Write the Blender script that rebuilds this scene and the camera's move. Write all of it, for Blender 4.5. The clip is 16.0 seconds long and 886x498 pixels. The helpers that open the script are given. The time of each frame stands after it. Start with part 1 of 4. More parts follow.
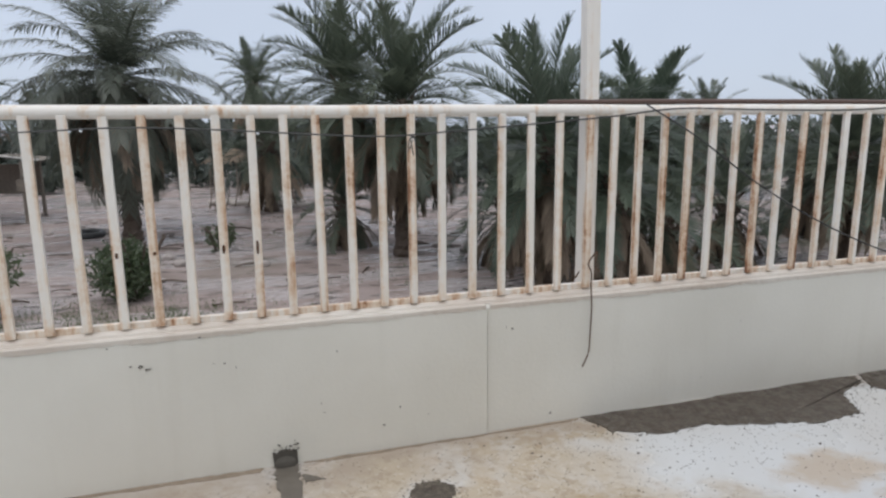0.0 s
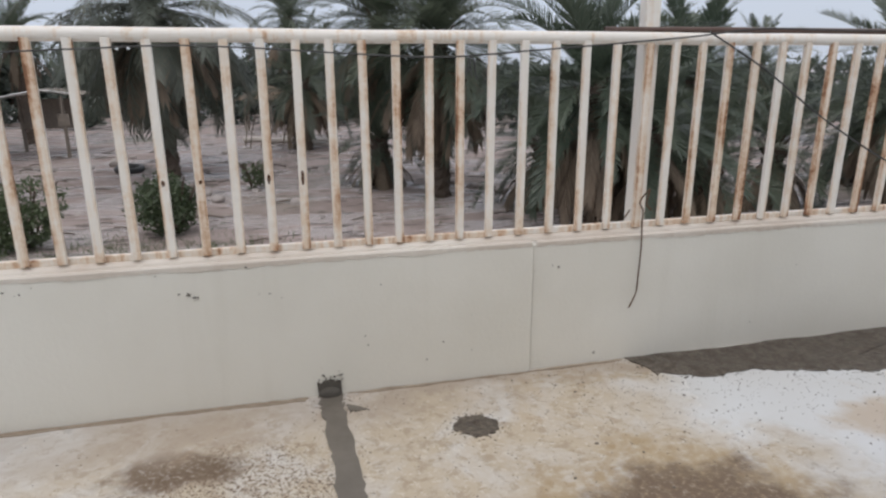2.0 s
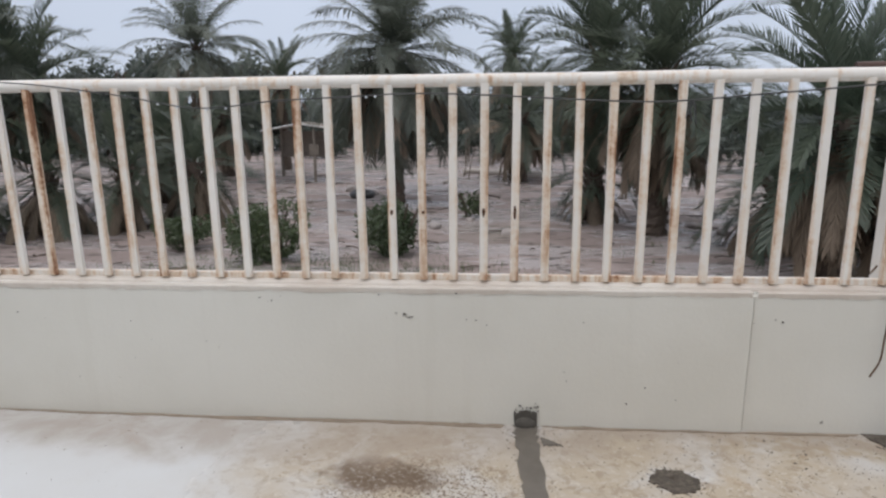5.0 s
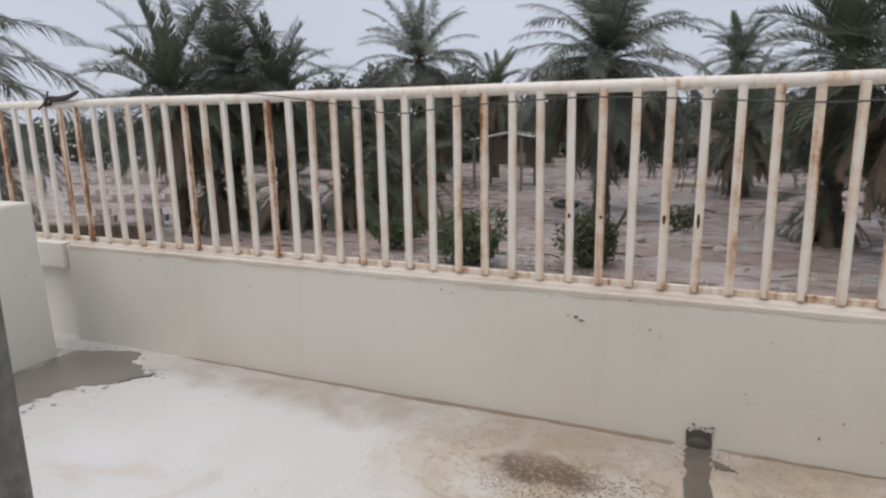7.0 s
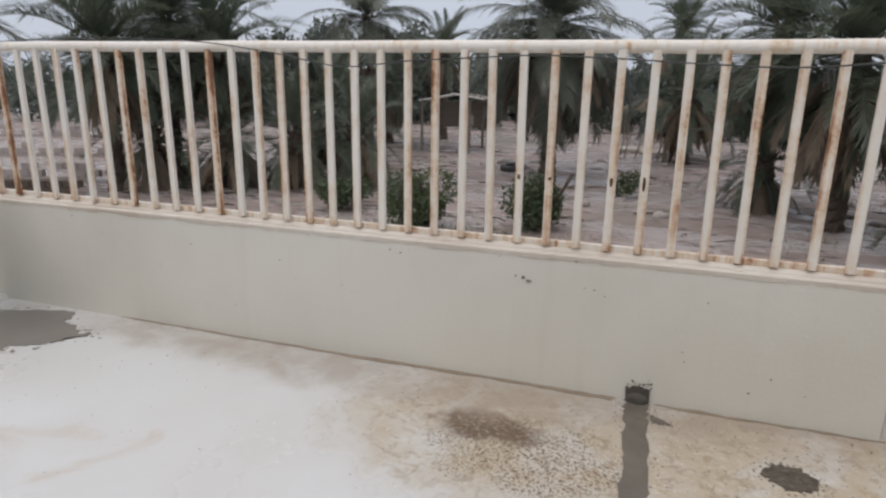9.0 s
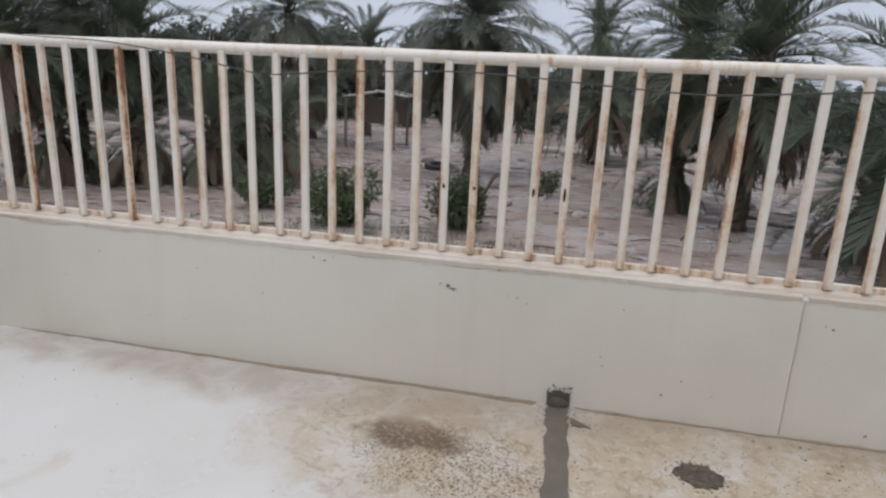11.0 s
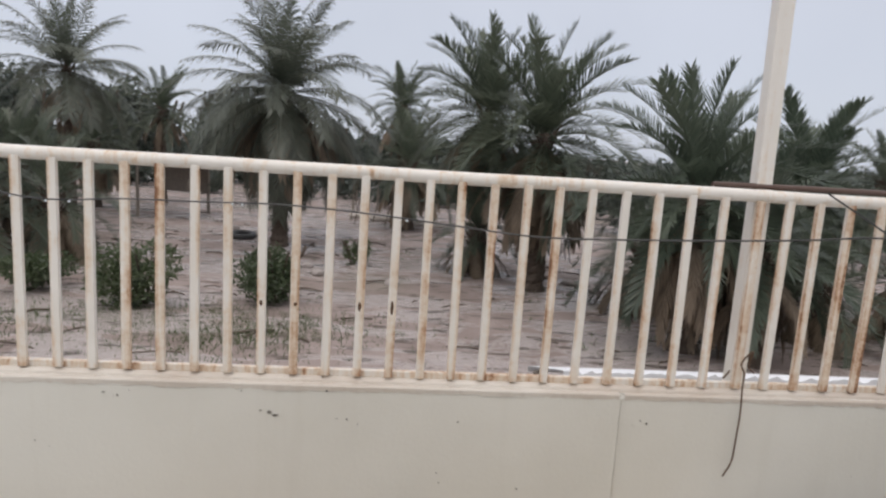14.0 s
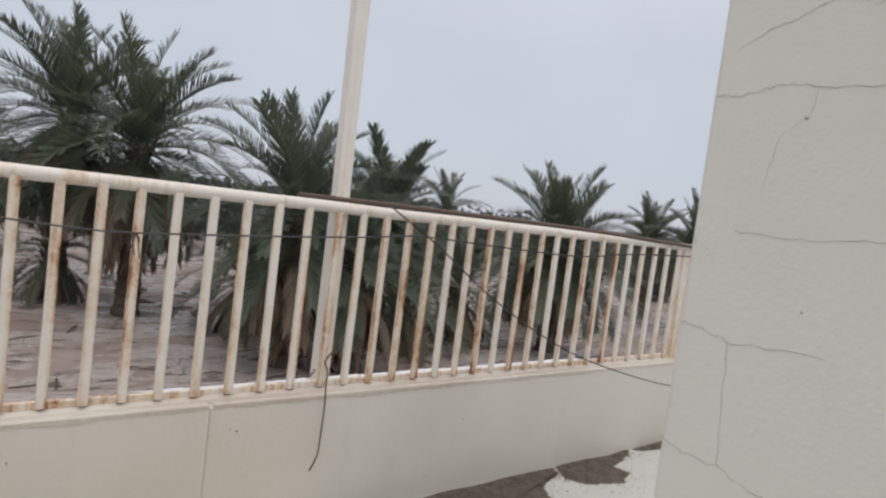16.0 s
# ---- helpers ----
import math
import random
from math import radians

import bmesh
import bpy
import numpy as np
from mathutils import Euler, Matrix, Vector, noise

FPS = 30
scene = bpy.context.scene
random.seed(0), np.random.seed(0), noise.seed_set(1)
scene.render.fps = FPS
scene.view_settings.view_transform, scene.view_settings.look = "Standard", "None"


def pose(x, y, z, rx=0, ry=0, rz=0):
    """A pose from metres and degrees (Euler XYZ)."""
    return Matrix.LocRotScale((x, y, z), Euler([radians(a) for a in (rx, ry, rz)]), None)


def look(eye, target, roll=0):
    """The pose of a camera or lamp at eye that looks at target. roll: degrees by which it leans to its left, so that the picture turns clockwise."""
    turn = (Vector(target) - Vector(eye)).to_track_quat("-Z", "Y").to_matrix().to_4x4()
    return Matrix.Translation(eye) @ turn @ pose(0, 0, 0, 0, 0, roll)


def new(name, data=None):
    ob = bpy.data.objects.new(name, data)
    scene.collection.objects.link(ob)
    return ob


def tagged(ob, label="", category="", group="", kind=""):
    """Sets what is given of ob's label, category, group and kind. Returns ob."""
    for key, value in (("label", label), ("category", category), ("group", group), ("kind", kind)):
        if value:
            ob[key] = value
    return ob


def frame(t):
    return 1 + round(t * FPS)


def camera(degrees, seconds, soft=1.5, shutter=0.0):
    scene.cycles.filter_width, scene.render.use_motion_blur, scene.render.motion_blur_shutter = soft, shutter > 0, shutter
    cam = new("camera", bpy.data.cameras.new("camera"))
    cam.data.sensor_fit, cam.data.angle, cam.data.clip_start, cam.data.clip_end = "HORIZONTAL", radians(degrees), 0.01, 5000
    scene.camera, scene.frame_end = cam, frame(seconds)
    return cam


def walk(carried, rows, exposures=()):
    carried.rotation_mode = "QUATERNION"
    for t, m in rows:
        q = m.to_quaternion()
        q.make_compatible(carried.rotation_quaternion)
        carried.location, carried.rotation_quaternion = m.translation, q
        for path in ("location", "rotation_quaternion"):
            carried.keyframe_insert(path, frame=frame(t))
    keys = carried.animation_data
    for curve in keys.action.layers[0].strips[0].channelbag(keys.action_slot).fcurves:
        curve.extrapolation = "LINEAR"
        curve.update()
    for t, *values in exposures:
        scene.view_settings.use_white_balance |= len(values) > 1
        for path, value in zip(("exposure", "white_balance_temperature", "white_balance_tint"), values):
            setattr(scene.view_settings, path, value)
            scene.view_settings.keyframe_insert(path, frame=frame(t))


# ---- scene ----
cam = camera(69.3, 16.0, soft=2.4)
PATH = [
    (0, (0.4725, -2.4879, 1.3142), (1.0377, -0.6066, 0.9382), -0.63),
    (0.5, (0.4866, -2.4735, 1.3418), (1.4629, -0.7823, 0.9099), -0.65),
    (1, (0.5016, -2.4381, 1.3213), (1.5657, -0.8226, 0.8135), -1.86),
    (1.5, (0.4816, -2.4081, 1.2959), (1.3527, -0.7110, 0.6950), -0.54),
    (2, (0.4300, -2.4239, 1.2740), (0.8881, -0.5568, 0.7225), -0.16),
    (2.5, (0.4283, -2.4702, 1.2723), (0.5611, -0.5406, 0.7633), 0.36),
    (3, (0.4095, -2.4737, 1.2793), (0.4732, -0.5381, 0.7799), 0.79),
    (3.2, (0.4195, -2.4694, 1.3015), (0.3631, -0.5452, 0.7591), -0.36),
    (5.3, (0.4334, -2.4857, 1.2971), (0.2020, -0.5419, 0.8868), -0.78),
    (5.5, (0.4799, -2.4947, 1.2836), (-0.0037, -0.5901, 0.9112), -1.36),
    (6, (0.5483, -2.5087, 1.2839), (-0.3116, -0.7576, 0.8429), -3.12),
    (6.5, (0.5717, -2.5114, 1.2696), (-0.1852, -0.7052, 0.8640), -1.80),
    (7, (0.5554, -2.5450, 1.2819), (-0.2277, -0.7514, 0.8700), -1.08),
    (7.5, (0.5393, -2.5648, 1.2966), (-0.2431, -0.7506, 0.9863), -0.11),
    (8, (0.5398, -2.5699, 1.2833), (-0.1349, -0.7124, 0.9760), 0.19),
    (8.5, (0.5276, -2.5580, 1.2621), (-0.2286, -0.7915, 0.7075), 1.17),
    (9, (0.5395, -2.5393, 1.2678), (-0.0776, -0.7111, 0.7414), 0.81),
    (9.5, (0.5564, -2.5483, 1.2583), (-0.1911, -0.7867, 0.6770), -0.64),
    (10, (0.5538, -2.5366, 1.2498), (-0.1081, -0.7631, 0.6043), 0.03),
    (10.2, (0.5553, -2.5365, 1.2594), (0.0877, -0.6975, 0.6274), 1.03),
    (12.5, (0.4502, -2.4374, 1.4160), (0.1361, -0.5126, 0.9731), 4.11),
    (13, (0.4414, -2.3883, 1.4565), (0.3256, -0.4332, 1.0512), 4.36),
    (13.5, (0.4521, -2.3779, 1.4952), (0.3889, -0.4060, 1.1670), 1.39),
    (14, (0.4527, -2.3637, 1.4803), (0.6306, -0.3961, 1.1687), 3.70),
    (14.5, (0.4543, -2.3774, 1.4682), (1.0112, -0.4813, 1.1602), 2.75),
    (15, (0.4951, -2.3534, 1.4642), (1.5359, -0.6684, 1.1854), 3.75),
    (15.5, (0.5090, -2.3708, 1.4648), (1.6374, -0.7395, 1.2084), 4.84),
    (16, (0.5126, -2.4071, 1.4305), (1.7713, -0.8581, 1.3030), 7.38),
]
LOOKS = [(0, 0.03, 6600, 11), (0.5, 0.05, 6800, 12), (1.0, 0.03, 6900, 13), (1.5, 0.0, 6950, 14), (2.5, 0.02, 6520, 11), (3.0, 0.03, 6480, 11),
         (5.5, 0.0, 6740, 13), (6.5, -0.05, 6950, 14), (7.5, -0.1, 7000, 15), (8.5, -0.12, 7000, 14), (9.5, -0.1, 6800, 13), (10.0, -0.1, 6760, 13),
         (12.5, -0.03, 6780, 14), (13.5, 0.03, 6900, 14), (14.0, 0.03, 7050, 14), (15.0, 0.06, 7150, 15), (16.0, -0.06, 7100, 13)]
walk(cam, [(t, look(e, g, r)) for t, e, g, r in PATH], LOOKS)


# ---- world, light ----
world = bpy.data.worlds.new("overcast_sky")
scene.world = world
world.use_nodes = True
wn, wl = world.node_tree.nodes, world.node_tree.links
wn.clear()
sky = wn.new("ShaderNodeTexSky")
sky.sky_type, sky.sun_disc = "NISHITA", False
sky.sun_elevation, sky.sun_rotation = radians(58), radians(200)
bg_sky = wn.new("ShaderNodeBackground")
bg_sky.inputs["Strength"].default_value = 0.012
wl.new(sky.outputs[0], bg_sky.inputs["Color"])
tc = wn.new("ShaderNodeTexCoord")
sep = wn.new("ShaderNodeSeparateXYZ")
wl.new(tc.outputs["Generated"], sep.inputs[0])
ramp = wn.new("ShaderNodeValToRGB")
ramp.color_ramp.elements[0].position, ramp.color_ramp.elements[0].color = 0.0, (0.50, 0.575, 0.70, 1)
ramp.color_ramp.elements[1].position, ramp.color_ramp.elements[1].color = 1.0, (0.80, 0.83, 0.88, 1)
mid = ramp.color_ramp.elements.new(0.35)
mid.color = (0.565, 0.632, 0.752, 1)
wl.new(sep.outputs["Z"], ramp.inputs[0])
cloud = wn.new("ShaderNodeTexNoise")
cloud.inputs["Scale"].default_value, cloud.inputs["Detail"].default_value = 3.0, 4
wl.new(tc.outputs["Generated"], cloud.inputs["Vector"])
cmap = wn.new("ShaderNodeMapRange")
cmap.inputs["To Min"].default_value, cmap.inputs["To Max"].default_value = 0.9, 1.1
wl.new(cloud.outputs["Fac"], cmap.inputs["Value"])
lift = wn.new("ShaderNodeMapRange")
lift.inputs["From Min"].default_value, lift.inputs["From Max"].default_value = 0.25, 1.0
lift.inputs["To Min"].default_value, lift.inputs["To Max"].default_value = 1.0, 1.55
wl.new(sep.outputs["Z"], lift.inputs["Value"])
mul = wn.new("ShaderNodeMath")
mul.operation = "MULTIPLY"
wl.new(cmap.outputs[0], mul.inputs[0])
wl.new(lift.outputs[0], mul.inputs[1])
bg_cloud = wn.new("ShaderNodeBackground")
wl.new(ramp.outputs[0], bg_cloud.inputs["Color"])
wl.new(mul.outputs[0], bg_cloud.inputs["Strength"])
both = wn.new("ShaderNodeAddShader")
wl.new(bg_sky.outputs[0], both.inputs[0])
wl.new(bg_cloud.outputs[0], both.inputs[1])
wout = wn.new("ShaderNodeOutputWorld")
wl.new(both.outputs[0], wout.inputs[0])

sun = new("sun", bpy.data.lights.new("sun", "SUN"))
sun.data.energy, sun.data.angle, sun.data.color = 0.85, radians(40), (1.0, 0.97, 0.93)
sun.matrix_world = look((-4, -8, 14), (0, 0, 0))


# ---- materials ----
class Mat:
    """A small builder of node materials on world position."""

    def __init__(self, name, rough=0.7, metal=0.0, spec=0.4):
        self.m = bpy.data.materials.new(name)
        self.m.use_nodes = True
        self.n, self.l = self.m.node_tree.nodes, self.m.node_tree.links
        self.b = self.n["Principled BSDF"]
        self.b.inputs["Roughness"].default_value = rough
        self.b.inputs["Metallic"].default_value = metal
        self.b.inputs["Specular IOR Level"].default_value = spec
        self.geo = self.n.new("ShaderNodeNewGeometry")
        self.pos = self.geo.outputs["Position"]

    def put(self, sock, value):
        if isinstance(value, (int, float)):
            sock.default_value = value
        elif isinstance(value, tuple):
            sock.default_value = (*value, 1) if len(value) == 3 and len(sock.default_value) == 4 else value
        else:
            self.l.new(value, sock)

    def scaled(self, v):
        k = self.n.new("ShaderNodeVectorMath")
        k.operation = "MULTIPLY"
        self.l.new(self.pos, k.inputs[0])
        k.inputs[1].default_value = v
        return k.outputs[0]

    def shifted(self, vec, factor=7.0):
        """Adds the object's random number, so that alike pieces differ."""
        info = self.n.new("ShaderNodeObjectInfo")
        k = self.n.new("ShaderNodeMath")
        k.operation = "MULTIPLY"
        self.l.new(info.outputs["Random"], k.inputs[0])
        k.inputs[1].default_value = factor
        a = self.n.new("ShaderNodeVectorMath")
        self.l.new(vec, a.inputs[0])
        self.l.new(k.outputs[0], a.inputs[1])
        return a.outputs[0]

    def random(self):
        return self.n.new("ShaderNodeObjectInfo").outputs["Random"]

    def noise(self, scale, detail=4, vec=None, rough=0.55, warp=0.0):
        t = self.n.new("ShaderNodeTexNoise")
        t.inputs["Scale"].default_value, t.inputs["Detail"].default_value = scale, detail
        t.inputs["Roughness"].default_value, t.inputs["Distortion"].default_value = rough, warp
        self.l.new(vec if vec else self.pos, t.inputs["Vector"])
        return t.outputs["Fac"]

    def step(self, value, a, b, lo=0.0, hi=1.0):
        r = self.n.new("ShaderNodeMapRange")
        r.interpolation_type = "SMOOTHSTEP"
        self.put(r.inputs["Value"], value)
        for key, v in (("From Min", a), ("From Max", b), ("To Min", lo), ("To Max", hi)):
            self.put(r.inputs[key], v)
        return r.outputs[0]

    def calc(self, op, a, b=0.0):
        k = self.n.new("ShaderNodeMath")
        k.operation = op
        self.put(k.inputs[0], a)
        self.put(k.inputs[1], b)
        return k.outputs[0]

    def mix(self, fac, a, b):
        k = self.n.new("ShaderNodeMix")
        k.data_type = "RGBA"
        self.put(k.inputs[0], fac)
        self.put(k.inputs[6], a)
        self.put(k.inputs[7], b)
        return k.outputs[2]

    def spot(self, x, y, rx, ry, ragged=0.5, scale=5.0):
        """1 inside a ragged oval on the floor, 0 outside."""
        s = self.n.new("ShaderNodeSeparateXYZ")
        self.l.new(self.pos, s.inputs[0])
        dx = self.calc("DIVIDE", self.calc("SUBTRACT", s.outputs[0], x), rx)
        dy = self.calc("DIVIDE", self.calc("SUBTRACT", s.outputs[1], y), ry)
        d = self.calc("SQRT", self.calc("ADD", self.calc("MULTIPLY", dx, dx), self.calc("MULTIPLY", dy, dy)))
        d = self.calc("ADD", d, self.calc("MULTIPLY", self.calc("SUBTRACT", self.noise(scale, 6), 0.5), ragged * 2))
        return self.step(d, 0.55, 1.1, 1.0, 0.0)

    def done(self, color, rough=None, bump=None, strength=0.3, depth=0.01):
        self.put(self.b.inputs["Base Color"], color)
        if rough is not None:
            self.put(self.b.inputs["Roughness"], rough)
        if bump is not None:
            k = self.n.new("ShaderNodeBump")
            k.inputs["Strength"].default_value, k.inputs["Distance"].default_value = strength, depth
            self.l.new(bump, k.inputs["Height"])
            self.l.new(k.outputs[0], self.b.inputs["Normal"])
        return self.m


def plaster(name, base, dark, grime=0.5):
    m = Mat(name, 0.55)
    big = m.noise(1.3, 5)
    runs = m.noise(1.0, 5, m.scaled((9, 9, 0.7)))
    fine = m.noise(60, 4)
    c = m.mix(m.step(big, 0.35, 0.75, 0, grime), base, dark)
    c = m.mix(m.step(runs, 0.55, 0.8, 0, grime * 0.6), c, dark)
    specks = m.noise(34, 2)
    c = m.mix(m.step(specks, 0.76, 0.79, 0, 0.8), c, (0.16, 0.15, 0.13))
    return m.done(c, m.step(big, 0.3, 0.7, 0.4, 0.62), m.calc("ADD", fine, m.noise(8, 4)), 0.25, 0.004)


M_WALL = plaster("cream_wall_paint", (0.685, 0.672, 0.615), (0.57, 0.55, 0.485), 0.5)
M_LEDGE = plaster("chipped_ledge_paint", (0.64, 0.60, 0.54), (0.43, 0.34, 0.27), 0.7)
M_COLUMN = plaster("cracked_cream_plaster", (0.72, 0.70, 0.65), (0.61, 0.585, 0.53), 0.45)
M_HOUSE = plaster("house_wall_paint", (0.62, 0.60, 0.55), (0.5, 0.47, 0.42), 0.4)


def rusty(name, more=0.0, bar=True):
    """Cream paint with rust that creeps in from one edge of the bar, in streaks and blots."""
    m = Mat(name, 0.45)
    streak = m.noise(1.0, 4, m.shifted(m.scaled((42, 42, 1.3)), 31.0), 0.6)
    blot = m.noise(1.0, 5, m.shifted(m.scaled((7, 7, 5)), 17.0), 0.65)
    fine = m.noise(70, 5, None, 0.65)
    both = m.calc("ADD", m.calc("MULTIPLY", streak, 0.5), m.calc("MULTIPLY", blot, 0.5))
    both = m.calc("ADD", both, m.calc("MULTIPLY", m.calc("SUBTRACT", fine, 0.5), 0.22))
    if bar:
        local = m.n.new("ShaderNodeSeparateXYZ")
        m.l.new(m.n.new("ShaderNodeTexCoord").outputs["Object"], local.inputs[0])
        side = m.calc("SUBTRACT", m.calc("MULTIPLY", m.step(m.random(), 0.49, 0.51), 2.0), 1.0)
        edge = m.step(m.calc("MULTIPLY", local.outputs[0], side), -0.002, 0.0155)
        foot = m.step(local.outputs[2], 0.05, 0.0)
        both = m.calc("ADD", both, m.calc("MULTIPLY", m.calc("SUBTRACT", edge, 0.35), 0.09))
        both = m.calc("ADD", both, m.calc("MULTIPLY", foot, 0.07))
    lo = m.calc("SUBTRACT", 0.50 - more, m.calc("MULTIPLY", m.calc("POWER", m.random(), 1.5), 0.05))
    soft = m.step(both, m.calc("SUBTRACT", lo, 0.03), m.calc("ADD", lo, 0.15))
    hard = m.step(both, m.calc("ADD", lo, 0.09), m.calc("ADD", lo, 0.24))
    core = m.step(both, m.calc("ADD", lo, 0.19), m.calc("ADD", lo, 0.26))
    c = m.mix(m.noise(6, 3), (0.81, 0.79, 0.75), (0.72, 0.67, 0.60))
    c = m.mix(m.calc("MULTIPLY", soft, 0.75), c, (0.66, 0.50, 0.35))
    c = m.mix(m.calc("MULTIPLY", hard, 0.85), c, (0.42, 0.215, 0.11))
    c = m.mix(m.calc("MULTIPLY", core, 0.8), c, (0.17, 0.075, 0.04))
    return m.done(c, m.step(hard, 0, 1, 0.4, 0.85), m.calc("ADD", fine, hard), 0.3, 0.002)


M_BAR = rusty("rusty_cream_paint", 0.012)
M_MEDIUM = rusty("rust_streaked_paint", 0.055)
M_HEAVY = rusty("heavily_rusted_paint", 0.115)
M_RAIL = rusty("handrail_paint", -0.01, False)
# rust, raised to put the shade behind the bars into the strip too
M_BASE = rusty("rusted_shaded_strip", 0.075, False)


def plain(name, color, rough=0.6, metal=0.0, vary=0.25, scale=12):
    m = Mat(name, rough, metal)
    dark = tuple(c * (1 - vary) for c in color)
    n = m.noise(scale, 5)
    return m.done(m.mix(n, color, dark), None, n, 0.2, 0.004)


M_RUST = plain("dark_rust", (0.10, 0.045, 0.02), 0.9, 0, 0.5, 60)
M_POST = rusty("white_post_paint", -0.03, False)
M_WIRE = plain("black_wire", (0.05, 0.05, 0.05), 0.5)
M_RUSTWIRE = plain("rusty_wire", (0.13, 0.08, 0.05), 0.8)
M_PIPE = plain("brown_pipe", (0.12, 0.075, 0.06), 0.55)
md = Mat("dark_wet_grey", 0.45)
gg = md.noise(46, 6, None, 0.7)
M_DARK = md.done(md.mix(md.step(md.noise(7, 4), 0.35, 0.65, 0.1, 0.5), md.mix(md.step(gg, 0.35, 0.65), (0.10, 0.105, 0.10), (0.23, 0.232, 0.22)), (0.16, 0.163, 0.157)), None, gg, 0.4, 0.004)
M_SOOT = plain("caked_drain_dirt", (0.115, 0.105, 0.09), 0.95, 0, 0.5, 50)
M_RAG = plain("dark_rag_cloth", (0.075, 0.068, 0.066), 0.95, 0, 0.4, 40)
M_CHIP = plain("bare_cement", (0.23, 0.215, 0.19), 0.85, 0, 0.4, 40)
M_CRACK = plain("crack_shadow", (0.48, 0.455, 0.40), 0.9)
M_WHITE = plain("white_sheet", (0.85, 0.86, 0.88), 0.5, 0, 0.08)
M_DROP = plain("clear_drop", (0.8, 0.85, 0.9), 0.05)
M_BARK = plain("palm_bark", (0.15, 0.115, 0.09), 0.95, 0, 0.6, 14)
M_WOOD = plain("grey_wood", (0.28, 0.24, 0.20), 0.85, 0, 0.5, 9)
M_ROOF = plain("pale_roof_sheet", (0.75, 0.74, 0.72), 0.5)
M_LOG = plain("pale_log", (0.62, 0.57, 0.52), 0.8, 0, 0.3, 6)
M_STONE = plain("pale_stone", (0.45, 0.40, 0.37), 0.9, 0, 0.4, 5)


def leafy(name, a, b, rough=0.38):
    m = Mat(name, rough, 0, 0.6)
    k = m.geo.outputs["Random Per Island"]
    c = m.mix(m.calc("ADD", m.calc("MULTIPLY", k, 0.5), m.calc("MULTIPLY", m.random(), 0.5)), a, b)
    m.done(c)
    thin = m.n.new("ShaderNodeBsdfTranslucent")
    m.l.new(c, thin.inputs["Color"])
    mixer = m.n.new("ShaderNodeMixShader")
    mixer.inputs[0].default_value = 0.4
    out = m.n["Material Output"]
    m.l.new(m.b.outputs[0], mixer.inputs[1])
    m.l.new(thin.outputs[0], mixer.inputs[2])
    m.l.new(mixer.outputs[0], out.inputs["Surface"])
    return m.m


M_FROND = leafy("date_frond_green", (0.085, 0.108, 0.078), (0.16, 0.185, 0.13))
M_FROND2 = leafy("feather_frond_green", (0.10, 0.118, 0.092), (0.19, 0.205, 0.16))
M_FRESH = leafy("fresh_frond_green", (0.08, 0.108, 0.078), (0.15, 0.182, 0.13))
M_DEAD = leafy("dry_frond_brown", (0.17, 0.13, 0.095), (0.34, 0.27, 0.20), 0.85)
M_BUSH = leafy("citrus_leaf_green", (0.06, 0.085, 0.042), (0.125, 0.16, 0.08))
M_FAR = leafy("far_tree_green", (0.075, 0.095, 0.08), (0.13, 0.15, 0.12))
M_GRASS = leafy("grass_green", (0.07, 0.11, 0.045), (0.14, 0.17, 0.08))

m = Mat("terrace_floor_paint", 0.3, 0, 0.5)
big, fine, grit = m.noise(0.9, 6), m.noise(22, 6), m.noise(70, 4)
c = m.mix(m.step(big, 0.3, 0.75), (0.62, 0.635, 0.64), (0.56, 0.548, 0.525))
# ochre damp beside the drain, brown scabs with yellow rims, footmarks
patchy = m.noise(3.2, 7, None, 0.65, 0.5)
ochre = m.calc("MAXIMUM", m.spot(1.05, -0.50, 0.95, 0.62, 0.6, 2.5), m.spot(0.1, -0.45, 0.75, 0.5, 0.6, 3))
ochre = m.calc("MAXIMUM", ochre, m.spot(1.45, -1.0, 0.85, 0.55, 0.6, 3))
c = m.mix(m.calc("MULTIPLY", ochre, m.step(patchy, 0.33, 0.60, 0.25, 0.95)), c, (0.45, 0.375, 0.275))
mottle, worn = m.noise(17, 8, None, 0.75, 0.4), m.noise(36, 6, None, 0.7)
c = m.mix(m.calc("MULTIPLY", ochre, m.step(mottle, 0.50, 0.60, 0, 0.55)), c, (0.29, 0.215, 0.14))
c = m.mix(m.calc("MULTIPLY", ochre, m.step(worn, 0.56, 0.63, 0, 0.6)), c, (0.62, 0.585, 0.51))
rim = m.calc("MULTIPLY", m.calc("MAXIMUM", m.spot(1.5, -1.0, 0.62, 0.42, 0.7, 4), m.spot(1.62, -0.13, 0.42, 0.14, 0.7, 6)), m.step(fine, 0.3, 0.62, 0.2, 1.0))
c = m.mix(m.calc("MULTIPLY", rim, 0.75), c, (0.33, 0.235, 0.12))
brown = m.calc("MAXIMUM", m.spot(1.58, -1.05, 0.44, 0.28, 0.85, 5), m.spot(0.02, -0.46, 0.24, 0.12, 0.7, 7))
brown = m.calc("MAXIMUM", brown, m.calc("MULTIPLY", m.spot(0.22, -0.60, 0.40, 0.28, 0.8, 5), m.step(m.noise(95, 3, None, 0.6, 0.6), 0.52, 0.57)))
c = m.mix(m.calc("MULTIPLY", brown, m.step(m.noise(48, 6, None, 0.7), 0.33, 0.52, 0.4, 1.0)), c, (0.14, 0.095, 0.06))
edge = m.calc("MAXIMUM", m.spot(-0.45, -0.10, 2.1, 0.34, 0.6, 3), m.spot(2.2, -0.08, 2.2, 0.12, 0.6, 5))
